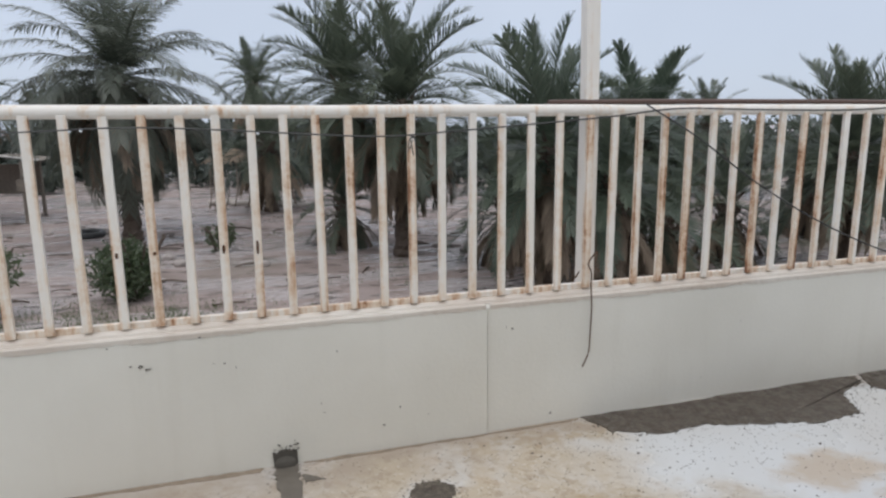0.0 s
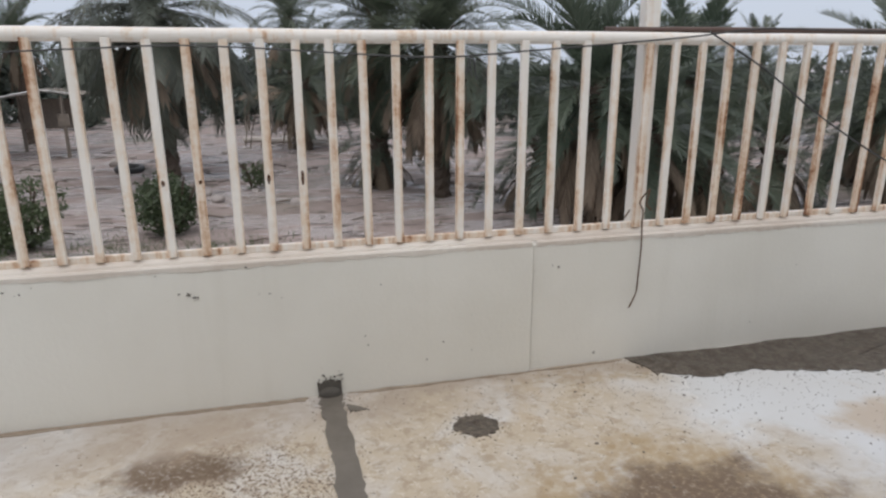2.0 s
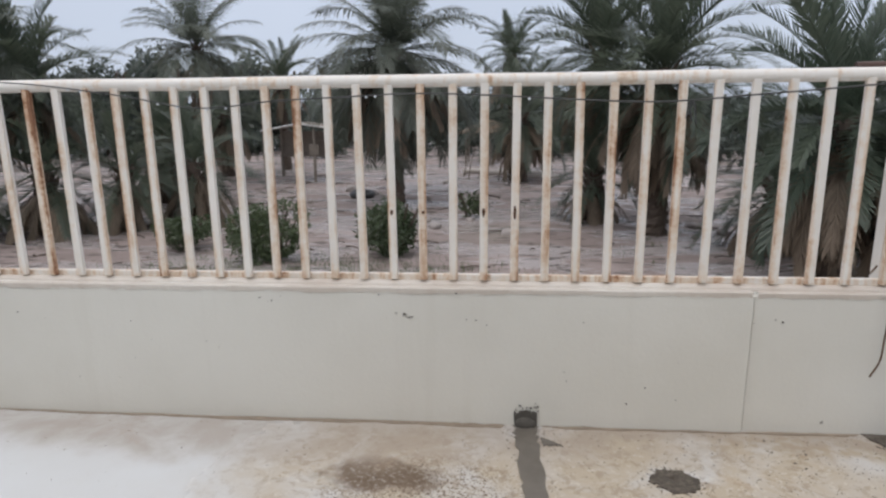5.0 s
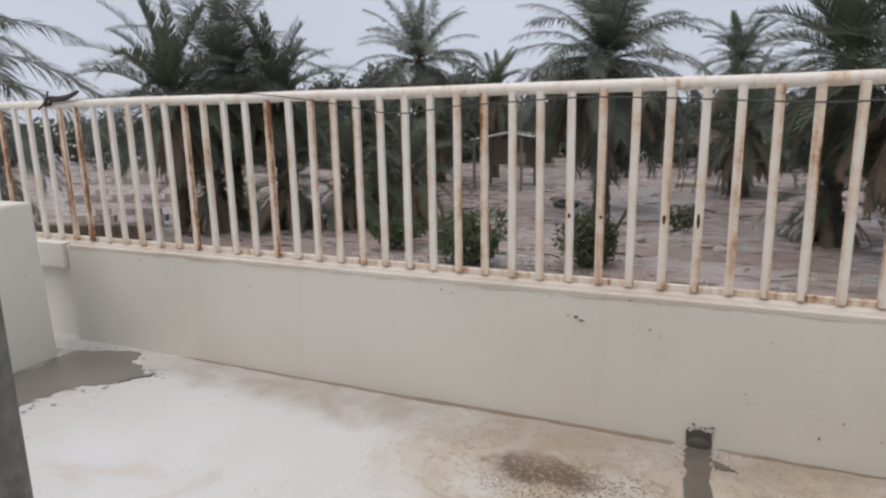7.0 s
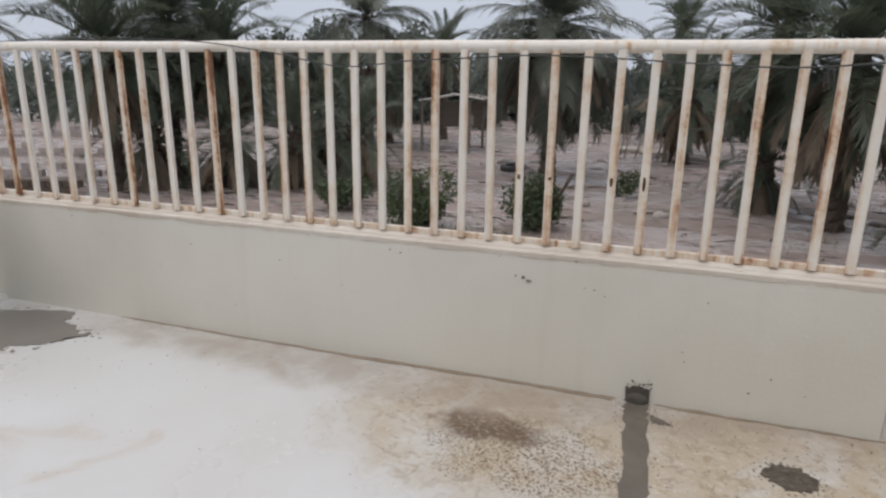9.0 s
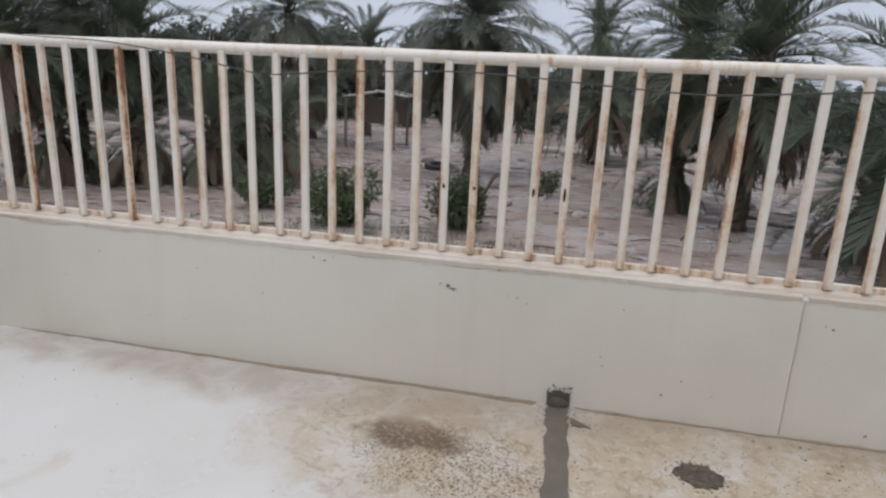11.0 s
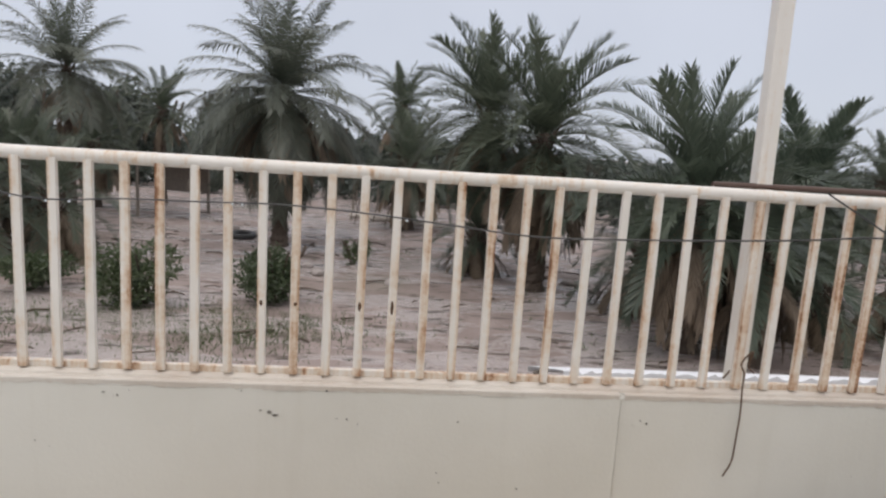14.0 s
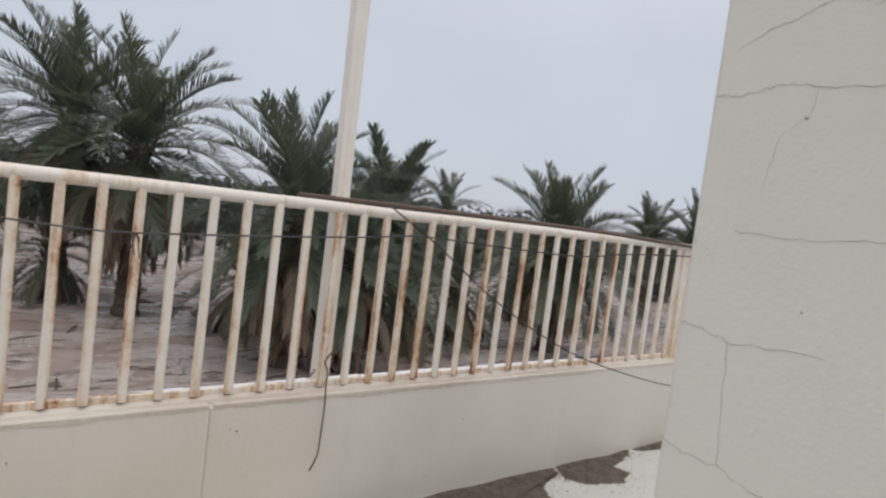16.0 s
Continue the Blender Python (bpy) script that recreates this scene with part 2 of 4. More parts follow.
c = m.mix(m.calc("MULTIPLY", edge, m.step(patchy, 0.3, 0.6, 0.3, 0.7)), c, (0.35, 0.29, 0.235))
tan = m.calc("MAXIMUM", m.spot(2.55, -0.75, 0.26, 0.14, 0.9, 6), m.spot(2.65, -0.95, 0.12, 0.06, 0.9, 9))
tan = m.calc("MAXIMUM", tan, m.step(m.noise(2.2, 6, None, 0.6, 0.8), 0.6, 0.72, 0, 0.5))
c = m.mix(m.calc("MULTIPLY", tan, 0.7), c, (0.46, 0.35, 0.24))
c = m.mix(m.step(m.noise(26, 3), 0.71, 0.74, 0, 0.8), c, (0.28, 0.24, 0.19))
M_FLOOR = m.done(c, m.calc("ADD", m.step(big, 0.35, 0.65, 0.10, 0.35), m.calc("MULTIPLY", m.calc("MAXIMUM", ochre, brown), 0.35)), m.calc("ADD", fine, m.calc("MULTIPLY", grit, 0.4)), 0.12, 0.004)

m = Mat("wet_dirt", 0.35, 0, 0.5)
g = m.noise(55, 6)
c = m.mix(m.step(g, 0.35, 0.7), (0.06, 0.048, 0.037), (0.125, 0.103, 0.08))
M_PUDDLE = m.done(c, m.step(m.noise(14, 4), 0.4, 0.65, 0.4, 0.85), g, 0.7, 0.006)
m = Mat("standing_water", 0.06, 0, 0.5)
m2 = Mat("wet_channel", 0.25, 0, 0.5)
M_CHANNEL = m2.done(m2.mix(m2.noise(7, 6), (0.105, 0.092, 0.075), (0.175, 0.155, 0.13)), m2.step(m2.noise(9, 3), 0.35, 0.65, 0.32, 0.6), m2.noise(30, 4), 0.15, 0.003)
m2 = Mat("thin_brown_dirt", 0.8)
M_DIRT = m2.done(m2.mix(m2.noise(12, 6), (0.17, 0.135, 0.10), (0.36, 0.29, 0.22)), None, m2.noise(60, 4), 0.4, 0.004)
M_WATER = m.done(m.mix(m.noise(5, 5), (0.16, 0.15, 0.135), (0.24, 0.22, 0.20)), 0.28, m.noise(3, 2), 0.02, 0.01)

m = Mat("muddy_ground", 0.7)
v = m.scaled((0.6, 1.6, 1))
flow = m.noise(0.55, 7, v, 0.6, 0.7)
c = m.mix(m.step(m.noise(0.9, 6), 0.3, 0.7), (0.33, 0.268, 0.246), (0.245, 0.192, 0.173))
# puddle patches: sky reflection painted in as a paler colour, glossier too
c = m.mix(m.step(flow, 0.46, 0.54), c, (0.45, 0.395, 0.375))
c = m.mix(m.step(m.noise(2.4, 8, v, 0.65), 0.53, 0.63, 0, 0.9), c, (0.10, 0.08, 0.067))
c = m.mix(m.step(m.noise(0.13, 5), 0.55, 0.7, 0, 0.6), c, (0.12, 0.13, 0.075))
M_GROUND = m.done(c, m.step(flow, 0.46, 0.54, 0.8, 0.12), m.calc("ADD", m.noise(2.5, 7, v), m.noise(14, 5)), 0.5, 0.06)


# ---- mesh helpers ----
def part(name, bm, material, parent=None, label="", smooth=False):
    me = bpy.data.meshes.new(name)
    bm.to_mesh(me)
    bm.free()
    me.materials.append(material)
    if smooth:
        me.polygons.foreach_set("use_smooth", [True] * len(me.polygons))
    ob = new(name, me)
    ob.parent = parent
    if label:
        tagged(ob, label)
    return ob


def sharing(name, mesh, parent, m):
    ob = new(name, mesh)
    ob.parent = parent
    ob.matrix_basis = m
    return ob


def box(bm, x0, x1, y0, y1, z0, z1, bevel=0.0, cuts=0):
    r = bmesh.ops.create_cube(bm, size=1, matrix=Matrix.Translation(((x0 + x1) / 2, (y0 + y1) / 2, (z0 + z1) / 2)) @ Matrix.Diagonal((x1 - x0, y1 - y0, z1 - z0, 1)))
    if bevel:
        edges = list({e for v in r["verts"] for e in v.link_edges})
        bmesh.ops.bevel(bm, geom=edges, offset=bevel, segments=2, affect="EDGES", profile=0.6)
    return bm


def cyl(bm, a, b, ra, rb=None, seg=10):
    a, b = Vector(a), Vector(b)
    q = (b - a).to_track_quat("Z", "Y").to_matrix().to_4x4()
    bmesh.ops.create_cone(bm, cap_ends=True, segments=seg, radius1=ra, radius2=ra if rb is None else rb, depth=(b - a).length, matrix=Matrix.Translation((a + b) / 2) @ q)
    return bm


def tube(bm, pts, r, seg=6, taper=None):
    """A tube along points."""
    rings = []
    pts = [Vector(p) for p in pts]
    for i, p in enumerate(pts):
        d = (pts[min(i + 1, len(pts) - 1)] - pts[max(i - 1, 0)]).normalized()
        side = d.orthogonal().normalized() if abs(d.z) > 0.95 else d.cross(Vector((0, 0, 1))).normalized()
        up = side.cross(d)
        k = r * (taper[i] if taper else 1)
        rings.append([bm.verts.new(p + k * (math.cos(u) * side + math.sin(u) * up)) for u in [2 * math.pi * j / seg for j in range(seg)]])
    for a, b in zip(rings, rings[1:]):
        for j in range(seg):
            bm.faces.new((a[j], a[(j + 1) % seg], b[(j + 1) % seg], b[j]))
    bm.faces.new(rings[0])
    bm.faces.new(list(reversed(rings[-1])))
    return bm


def smooth_path(pts, n=8):
    """Catmull-Rom through the points."""
    p = [Vector(q) for q in pts]
    p = [2 * p[0] - p[1]] + p + [2 * p[-1] - p[-2]]
    out = []
    for i in range(1, len(p) - 2):
        a, b, c, d = p[i - 1], p[i], p[i + 1], p[i + 2]
        for k in range(n):
            t = k / n
            out.append(0.5 * (2 * b + (c - a) * t + (2 * a - 5 * b + 4 * c - d) * t * t + (3 * b - a - 3 * c + d) * t ** 3))
    return out + [p[-2]]


def empty(name, at=(0, 0, 0)):
    ob = new(name)
    ob.location = at
    ob.empty_display_size = 0.1
    return ob


def sheet(bm, outline, z, thick, ragged, rng, fine=4):
    """A thin slab with a ragged outline on the floor."""
    pts = []
    n = len(outline)
    for i in range(n):
        a, b = Vector(outline[i]), Vector(outline[(i + 1) % n])
        for k in range(fine):
            p = a.lerp(b, k / fine)
            pts.append(p + Vector((rng.uniform(-1, 1), rng.uniform(-1, 1))) * ragged)
    top = [bm.verts.new((p.x, p.y, z + thick)) for p in pts]
    low = [bm.verts.new((p.x, p.y, z)) for p in pts]
    f = bm.faces.new(top)
    if f.normal.z < 0:
        f.normal_flip()
    for i in range(len(pts)):
        j = (i + 1) % len(pts)
        bm.faces.new((low[i], low[j], top[j], top[i]))
    bmesh.ops.triangulate(bm, faces=[f])
    bmesh.ops.recalc_face_normals(bm, faces=bm.faces)
    return bm


# ---- terrace: floor, parapet, walls ----
GROUND_Z = -2.0
bm = box(bmesh.new(), -5.6, 6.0, -5.2, 0.14, -0.25, 0.0)
floor = tagged(part("floor", bm, M_FLOOR), "white painted terrace floor, wet with ochre and brown stains", "floor", kind="structure")
bm = box(bmesh.new(), -5.6, 6.0, -5.2, 0.12, GROUND_Z - 0.3, -0.254)
tagged(part("wall_below", bm, M_HOUSE), "plain cream house wall under the terrace", "wall", kind="structure")


def wall_run(bm, x0, x1, y0, y1, z1, step=0.12):
    """A parapet run whose top inner edge is slightly uneven."""
    n = max(2, int((x1 - x0) / step))
    cols = []
    for i in range(n + 1):
        x = x0 + (x1 - x0) * i / n
        j = noise.noise(Vector((x * 2.3, 4.2, 0))) * 0.006
        k = noise.noise(Vector((x * 3.1, 9.7, 0))) * 0.005
        cols.append([bm.verts.new(p) for p in ((x, y0 + k, 0.0), (x, y0 + k * 0.3, z1 - 0.012 + j), (x, y0 + 0.012, z1 + j), (x, y1, z1 + j), (x, y1, -0.25))])
    for a, b in zip(cols, cols[1:]):
        for k in range(4):
            bm.faces.new((a[k], b[k], b[k + 1], a[k + 1]))
    bm.faces.new(list(reversed(cols[0])))
    bm.faces.new(cols[-1])
    bmesh.ops.recalc_face_normals(bm, faces=bm.faces)
    return bm


parapet = tagged(part("wall_north", wall_run(bmesh.new(), -2.92, 1.392, -0.062, 0.14, 0.578), M_WALL), "low cream painted parapet wall with chipped paint", "wall", kind="structure")
tagged(part("wall_north_east", wall_run(bmesh.new(), 1.398, 5.9, -0.05, 0.14, 0.574), M_WALL), "low cream parapet wall with faint stains and a hairline crack", "wall", kind="structure")
tagged(part("wall_north_west", wall_run(bmesh.new(), -5.6, -2.924, -0.02, 0.14, 0.585), M_WALL), "low cream parapet wall end behind the short pier", "wall", kind="structure")

tagged(part("ledge_block", box(bmesh.new(), -3.35, -2.93, -0.085, -0.024, 0.44, 0.59, 0.008), M_COLUMN), "pale cement block set at the parapet's end", "block", kind="structure")

# chipped whitewash lip along the parapet's edge
def lip(x0, x1, y0, z0, seed):
    """A crumbling whitewash ridge along a parapet's edge."""
    rng = random.Random(seed)
    bm = bmesh.new()
    n = int((x1 - x0) / 0.018)
    rows = []
    for i in range(n + 1):
        x = x0 + (x1 - x0) * i / n
        k = 0.5 + 0.5 * noise.noise(Vector((x * 5, seed, 0))) + rng.uniform(-0.25, 0.25)
        yy = y0 + 0.003 - 0.004 * k
        zz = z0 + 0.003 + 0.004 * max(0, k)
        rows.append([bm.verts.new(p) for p in ((x, yy + 0.001, z0 - 0.012 - 0.012 * max(0, k)), (x, yy, z0), (x, yy + 0.006, zz), (x, y0 + 0.035 + 0.01 * k, z0 + 0.001))])
    for a, b in zip(rows, rows[1:]):
        for k in range(3):
            bm.faces.new((a[k], b[k], b[k + 1], a[k + 1]))
    bmesh.ops.recalc_face_normals(bm, faces=bm.faces)
    return bm


tagged(part("trim", lip(-2.9, 1.385, -0.066, 0.577, 5), M_LEDGE), "crumbling whitewash lip on the parapet's top edge", "trim", kind="structure")
tagged(part("trim", lip(1.41, 5.88, -0.054, 0.573, 6), M_LEDGE), "thin crumbling mortar lip on the parapet", "trim", kind="structure")

# peeled specks on the parapet
bm = bmesh.new()
rng = random.Random(11)
spots = [(0.05, 0.47, 0.012), (0.075, 0.458, 0.010), (0.02, 0.475, 0.006), (-0.05, 0.55, 0.005), (0.26, 0.56, 0.007), (0.38, 0.43, 0.006), (0.34, 0.45, 0.004), (0.30, 0.452, 0.004), (0.94, 0.11, 0.007), (0.69, 0.24, 0.005), (0.70, 0.20, 0.004), (1.01, 0.18, 0.005), (1.51, 0.46, 0.008), (-0.49, 0.52, 0.006), (-0.54, 0.53, 0.004), (-0.45, 0.54, 0.003), (0.76, 0.45, 0.004), (0.52, 0.085, 0.006), (0.545, 0.078, 0.007), (0.575, 0.083, 0.004), (0.50, 0.07, 0.006), (0.59, 0.065, 0.005), (-1.1, 0.42, 0.004), (-1.6, 0.45, 0.005)]
for _ in range(6):
    spots.append((rng.uniform(-2.5, 1.3), rng.uniform(0.08, 0.54), rng.uniform(0.0015, 0.004)))
for x, z, r in spots:
    r *= 0.6
    n = rng.randint(7, 11)
    wide, tall = rng.uniform(0.7, 1.7), rng.uniform(0.5, 1.0)
    ring = [(x + r * wide * rng.uniform(0.35, 1.5) * math.cos(2 * math.pi * i / n), z + r * tall * rng.uniform(0.35, 1.5) * math.sin(2 * math.pi * i / n)) for i in range(n)]
    yy = -0.0675 if x < 1.395 else -0.0555
    f = bm.faces.new([bm.verts.new((a, yy, b)) for a, b in ring])
    r2 = bmesh.ops.extrude_face_region(bm, geom=[f])
    bmesh.ops.translate(bm, verts=[v for v in r2["geom"] if isinstance(v, bmesh.types.BMVert)], vec=(0, 0.006, 0))
bmesh.ops.recalc_face_normals(bm, faces=bm.faces)
chips = part("paint_chip", bm, M_CHIP, parapet, "dark specks of bare cement")
chips["kind"] = "stuff"

# right-hand house wall, cracked plaster
EX, EY = 1.832, -1.645
bm = bmesh.new()
box(bm, EX, EX + 0.5, -5.2, EY, 0.0, 3.3, 0.012)
east = tagged(part("wall_east", bm, M_COLUMN), "cream plastered house wall with branching hairline cracks", "wall", kind="structure")


def crack(pts, r, seed):
    rng = random.Random(seed)
    out = []
    for a, b in zip(pts, pts[1:]):
        for k in range(7):
            t = k / 7
            out.append((EX - 0.0005, a[0] + (b[0] - a[0]) * t + rng.uniform(-0.003, 0.003), a[1] + (b[1] - a[1]) * t + rng.uniform(-0.005, 0.005)))
    out.append((EX - 0.0005, *pts[-1]))
    bm = tube(bmesh.new(), out, r * 0.6, 4, [rng.uniform(0.25, 1.2) for _ in out])
    return part("crack", bm, M_CRACK, east, "hairline crack in the plaster")


for i, (pts, r) in enumerate([
        (((-1.645, 0.985), (-1.70, 0.965), (-1.78, 0.965), (-1.85, 0.945), (-2.05, 0.90)), 0.0016),
        (((-1.645, 0.65), (-1.72, 0.665), (-1.80, 0.655), (-1.88, 0.635), (-2.0, 0.615)), 0.0014),
        (((-1.645, 1.25), (-1.70, 1.245), (-1.76, 1.23), (-1.95, 1.24)), 0.0013),
        (((-1.76, 1.23), (-1.77, 1.10), (-1.78, 0.965)), 0.0009),
        (((-1.645, 1.75), (-1.72, 1.745), (-1.79, 1.765), (-1.86, 1.755), (-1.97, 1.75)), 0.0015),
        (((-1.69, 1.84), (-1.75, 1.88), (-1.82, 1.90), (-1.9, 1.93)), 0.0012),
        (((-1.74, 1.46), (-1.83, 1.455), (-1.89, 1.46), (-2.05, 1.47)), 0.0014),
        (((-1.86, 1.755), (-1.85, 1.70), (-1.80, 1.66), (-1.78, 1.55)), 0.001),
        (((-1.88, 1.93), (-1.93, 1.90), (-1.99, 1.91)), 0.001),
        (((-1.645, 1.44), (-1.68, 1.42), (-1.70, 1.40)), 0.001),
        (((-1.645, 0.40), (-1.75, 0.42), (-1.9, 0.39)), 0.001)]):
    crack(pts, r, i)

# house wall behind and far side walls, which close the place
tagged(part("wall_south", box(bmesh.new(), -5.6, 6.0, -5.4, -5.203, 0.0, 3.3), M_HOUSE), "plain cream house wall", "wall", kind="structure")
tagged(part("wall_east_end", box(bmesh.new(), 5.9, 6.1, -5.2, 0.14, 0.0, 1.45), M_HOUSE), "plain low end wall of the terrace", "wall", kind="structure")
tagged(part("wall_west_end", box(bmesh.new(), -5.8, -5.603, -5.2, 0.14, 0.0, 0.9), M_HOUSE), "plain low end wall of the terrace", "wall", kind="structure")

# short pier at the west
bm = bmesh.new()
box(bm, -3.15, -2.775, -1.75, -0.325, 0.0, 0.87, 0.018)
for v in bm.verts:
    if v.co.x > -2.9 and v.co.z < 0.4:
        v.co.x += 0.03
pier = tagged(part("wall_west", bm, M_WALL), "short thick cream pier wall with rounded edges", "wall", kind="structure")
tagged(part("hanging_wire", tube(bmesh.new(), smooth_path([(-2.772, -0.75, 0.74), (-2.766, -0.72, 0.62), (-2.764, -0.70, 0.52), (-2.762, -0.66, 0.43)]), 0.004), M_RUSTWIRE), "short dark wire hanging on the pier", "wire")

# dark door post close by
bm = bmesh.new()
box(bm, -0.25, 0.149, -2.42, -2.30, 0.0, 2.6, 0.008)
tagged(part("door_post", bm, M_DARK), "dark grey weathered door post, wet and blotched", "post", kind="structure")

# ---- railing ----
KNOWN = ((-25, -3.154), (-16, -1.969), (-12, -1.449), (-8, -0.960), (0, 0.007), (7, 0.846), (10, 1.212), (14, 1.736), (16, 1.993), (23, 2.888), (27, 3.404), (33, 4.251))


def bar_x(i):
    """Where the baluster with that number stands along the rail."""
    if i <= -25:
        return -3.154 + (i + 25) * 0.1317
    for (a, xa), (b, xb) in zip(KNOWN, KNOWN[1:]):
        if a <= i <= b:
            return xa + (xb - xa) * (i - a) / (b - a)
    return 4.251 + (i - 33) * 0.141


railing = tagged(empty("railing", (0, 0, 0.58)), "cream painted steel railing with rust streaks on the parapet", "railing")
TOP, LOW = 1.352, 0.602
bm = bmesh.new()
n = 60
ring_pts = [(-5.5 + 10.45 * i / n, noise.noise(Vector((i * 0.7, 0, 3))) * 0.002, TOP + 0.0225 + noise.noise(Vector((i * 0.35, 7, 0))) * 0.003) for i in range(n + 1)]
tube(bm, ring_pts, 0.0245, 14)
rail = part("handrail", bm, M_RAIL, railing, "round white handrail, chipped and rusting", True)
rail.matrix_parent_inverse = Matrix.Translation((0, 0, -0.58))
bm = box(bmesh.new(), -5.5, 4.96, 0.0, 0.026, 0.594, 0.620, 0.003)
strip = part("base_strip", bm, M_BASE, railing, "rusted flat base strip")
strip.matrix_parent_inverse = Matrix.Translation((0, 0, -0.58))
bed = bmesh.new()
rows = []
for i in range(581):
    x = -5.5 + 10.46 * i / 580
    k = noise.noise(Vector((x * 6, 1.5, 0))) + 0.6 * noise.noise(Vector((x * 31, 4.5, 0)))
    rows.append([bed.verts.new(p) for p in ((x, -0.030 - 0.008 * k, 0.574), (x, -0.024 - 0.006 * k, 0.587 + 0.003 * k), (x, -0.008, 0.596 + 0.002 * k), (x, 0.030, 0.597), (x, 0.036, 0.574))])
for a, b in zip(rows, rows[1:]):
    for k in range(4):
        bed.faces.new((a[k], b[k], b[k + 1], a[k + 1]))
bmesh.ops.recalc_face_normals(bed, faces=bed.faces)
bed = part("mortar_bed", bed, M_LEDGE, railing, "crumbling rust-stained mortar under the strip")
bed.matrix_parent_inverse = Matrix.Translation((0, 0, -0.58))
bm = box(bmesh.new(), -0.0155, 0.0155, -0.0095, 0.0095, 0, TOP - LOW + 0.012, 0.0025)
first = part("baluster", bm, M_BAR, railing)
bar_mesh = first.data
bpy.data.objects.remove(first)
heavy_mesh = bar_mesh.copy()
heavy_mesh.materials[0] = M_HEAVY
medium_mesh = bar_mesh.copy()
medium_mesh.materials[0] = M_MEDIUM
HEAVY = (-34, -27, -23, -22, -16, -12, -8, -3, 1, 9, 18, 19, 22, 24, 30)
MEDIUM = (-19, -9, -7, -4, 3, 6, 8, 12, 17, 21, 25, 28)
rng = random.Random(3)
for i in range(-43, 36):
    if i == 15:
        continue
    b = sharing("baluster", heavy_mesh if i in HEAVY else medium_mesh if i in MEDIUM else bar_mesh, railing, pose(bar_x(i), -0.012 + rng.uniform(-0.002, 0.002), LOW - 0.58, 0, rng.uniform(-0.35, 0.35), rng.uniform(-4, 4)))
    if i in (0, 1, 3, 4):
        size = {0: 0.011, 1: 0.007, 3: 0.019, 4: 0.028}[i]
        h = bmesh.new()
        bmesh.ops.create_uvsphere(h, u_segments=9, v_segments=6, radius=1, matrix=Matrix.Diagonal((0.006, 0.002, size, 1)))
        for v in h.verts:
            v.co.x += rng.uniform(-0.0015, 0.0015)
        hole = part("rust_hole", h, M_RUST, b, "dark rusted hole")
        hole.location = (rng.uniform(-0.004, 0.004), -0.0095, 0.875 - LOW)

for x0, x1 in ((4.60, 4.66), (4.70, 4.94)):
    e = part("end_post", box(bmesh.new(), x0, x1, -0.02, 0.02, 0.583, 1.36, 0.004), M_BAR, railing, "wide cream end post")
    e.matrix_parent_inverse = Matrix.Translation((0, 0, -0.58))

# the tall post at the rail, two welded profiles
post = tagged(empty("post", (1.908, 0.02, 0.58)), "white painted square steel post rising from the railing", "post")
part("front_profile", box(bmesh.new(), -0.047, -0.015, -0.041, -0.021, 0.022, 0.775, 0.003), M_MEDIUM, post, "rust-streaked flat profile")
part("square_tube", box(bmesh.new(), -0.033, 0.033, 0.008, 0.066, 0.0, 0.80, 0.004), M_POST, post)
upper = part("upper_tube", box(bmesh.new(), -0.032, 0.032, 0.009, 0.065, -0.002, 2.0, 0.005), M_POST, post, "plain white upper tube")
upper.matrix_basis = pose(0, 0, 0.80, 0, -0.9, 0)

# wire tied round the post's foot, hanging in front of the parapet
w = tagged(empty("tie_wire", (1.868, -0.07, 0.6)), "rusty wire twisted round the post's foot, hanging down", "wire")
for name, pts in (("hanging_end", [(0.005, 0.0, 0.02), (0.008, -0.004, -0.08), (0.006, -0.002, -0.20), (0.0, -0.004, -0.28), (-0.03, -0.006, -0.345)]),
                  ("twisted_end", [(0.004, 0.0, 0.02), (0.01, 0.01, 0.08), (0.0, 0.02, 0.12), (0.035, 0.01, 0.17), (0.03, 0.02, 0.11), (0.055, 0.02, 0.08)]),
                  ("side_end", [(-0.06, 0.035, 0.05), (-0.045, 0.03, 0.075), (-0.04, 0.03, 0.085)])):
    part(name, tube(bmesh.new(), smooth_path(pts), 0.0035, 6), M_RUSTWIRE, w)

# brown pipe lying along the handrail
pts = [(1.70, 0.035, 1.408), (2.2, 0.032, 1.412), (2.9, 0.024, 1.412), (3.6, 0.0, 1.408), (4.2, -0.025, 1.395), (4.95, -0.038, 1.375)]
tagged(part("pipe", tube(bmesh.new(), smooth_path(pts), 0.0115, 8), M_PIPE, None, "", True), "thin brown pipe tied along the top of the handrail", "pipe")

# cable from the handrail to the house
pts = [(2.13, -0.03, 1.402), (2.15, -0.045, 1.385), (2.37, -0.09, 1.25), (2.68, -0.10, 1.05), (3.05, -0.11, 0.855), (3.45, -0.13, 0.69), (3.9, -0.16, 0.565), (4.35, -0.2, 0.47), (4.9, -0.3, 0.40), (5.85, -0.5, 0.5)]
tagged(part("cable", tube(bmesh.new(), smooth_path(pts), 0.0037, 7), M_WIRE, None, "", True), "thin black cable drooping from the handrail across the bars", "cable")

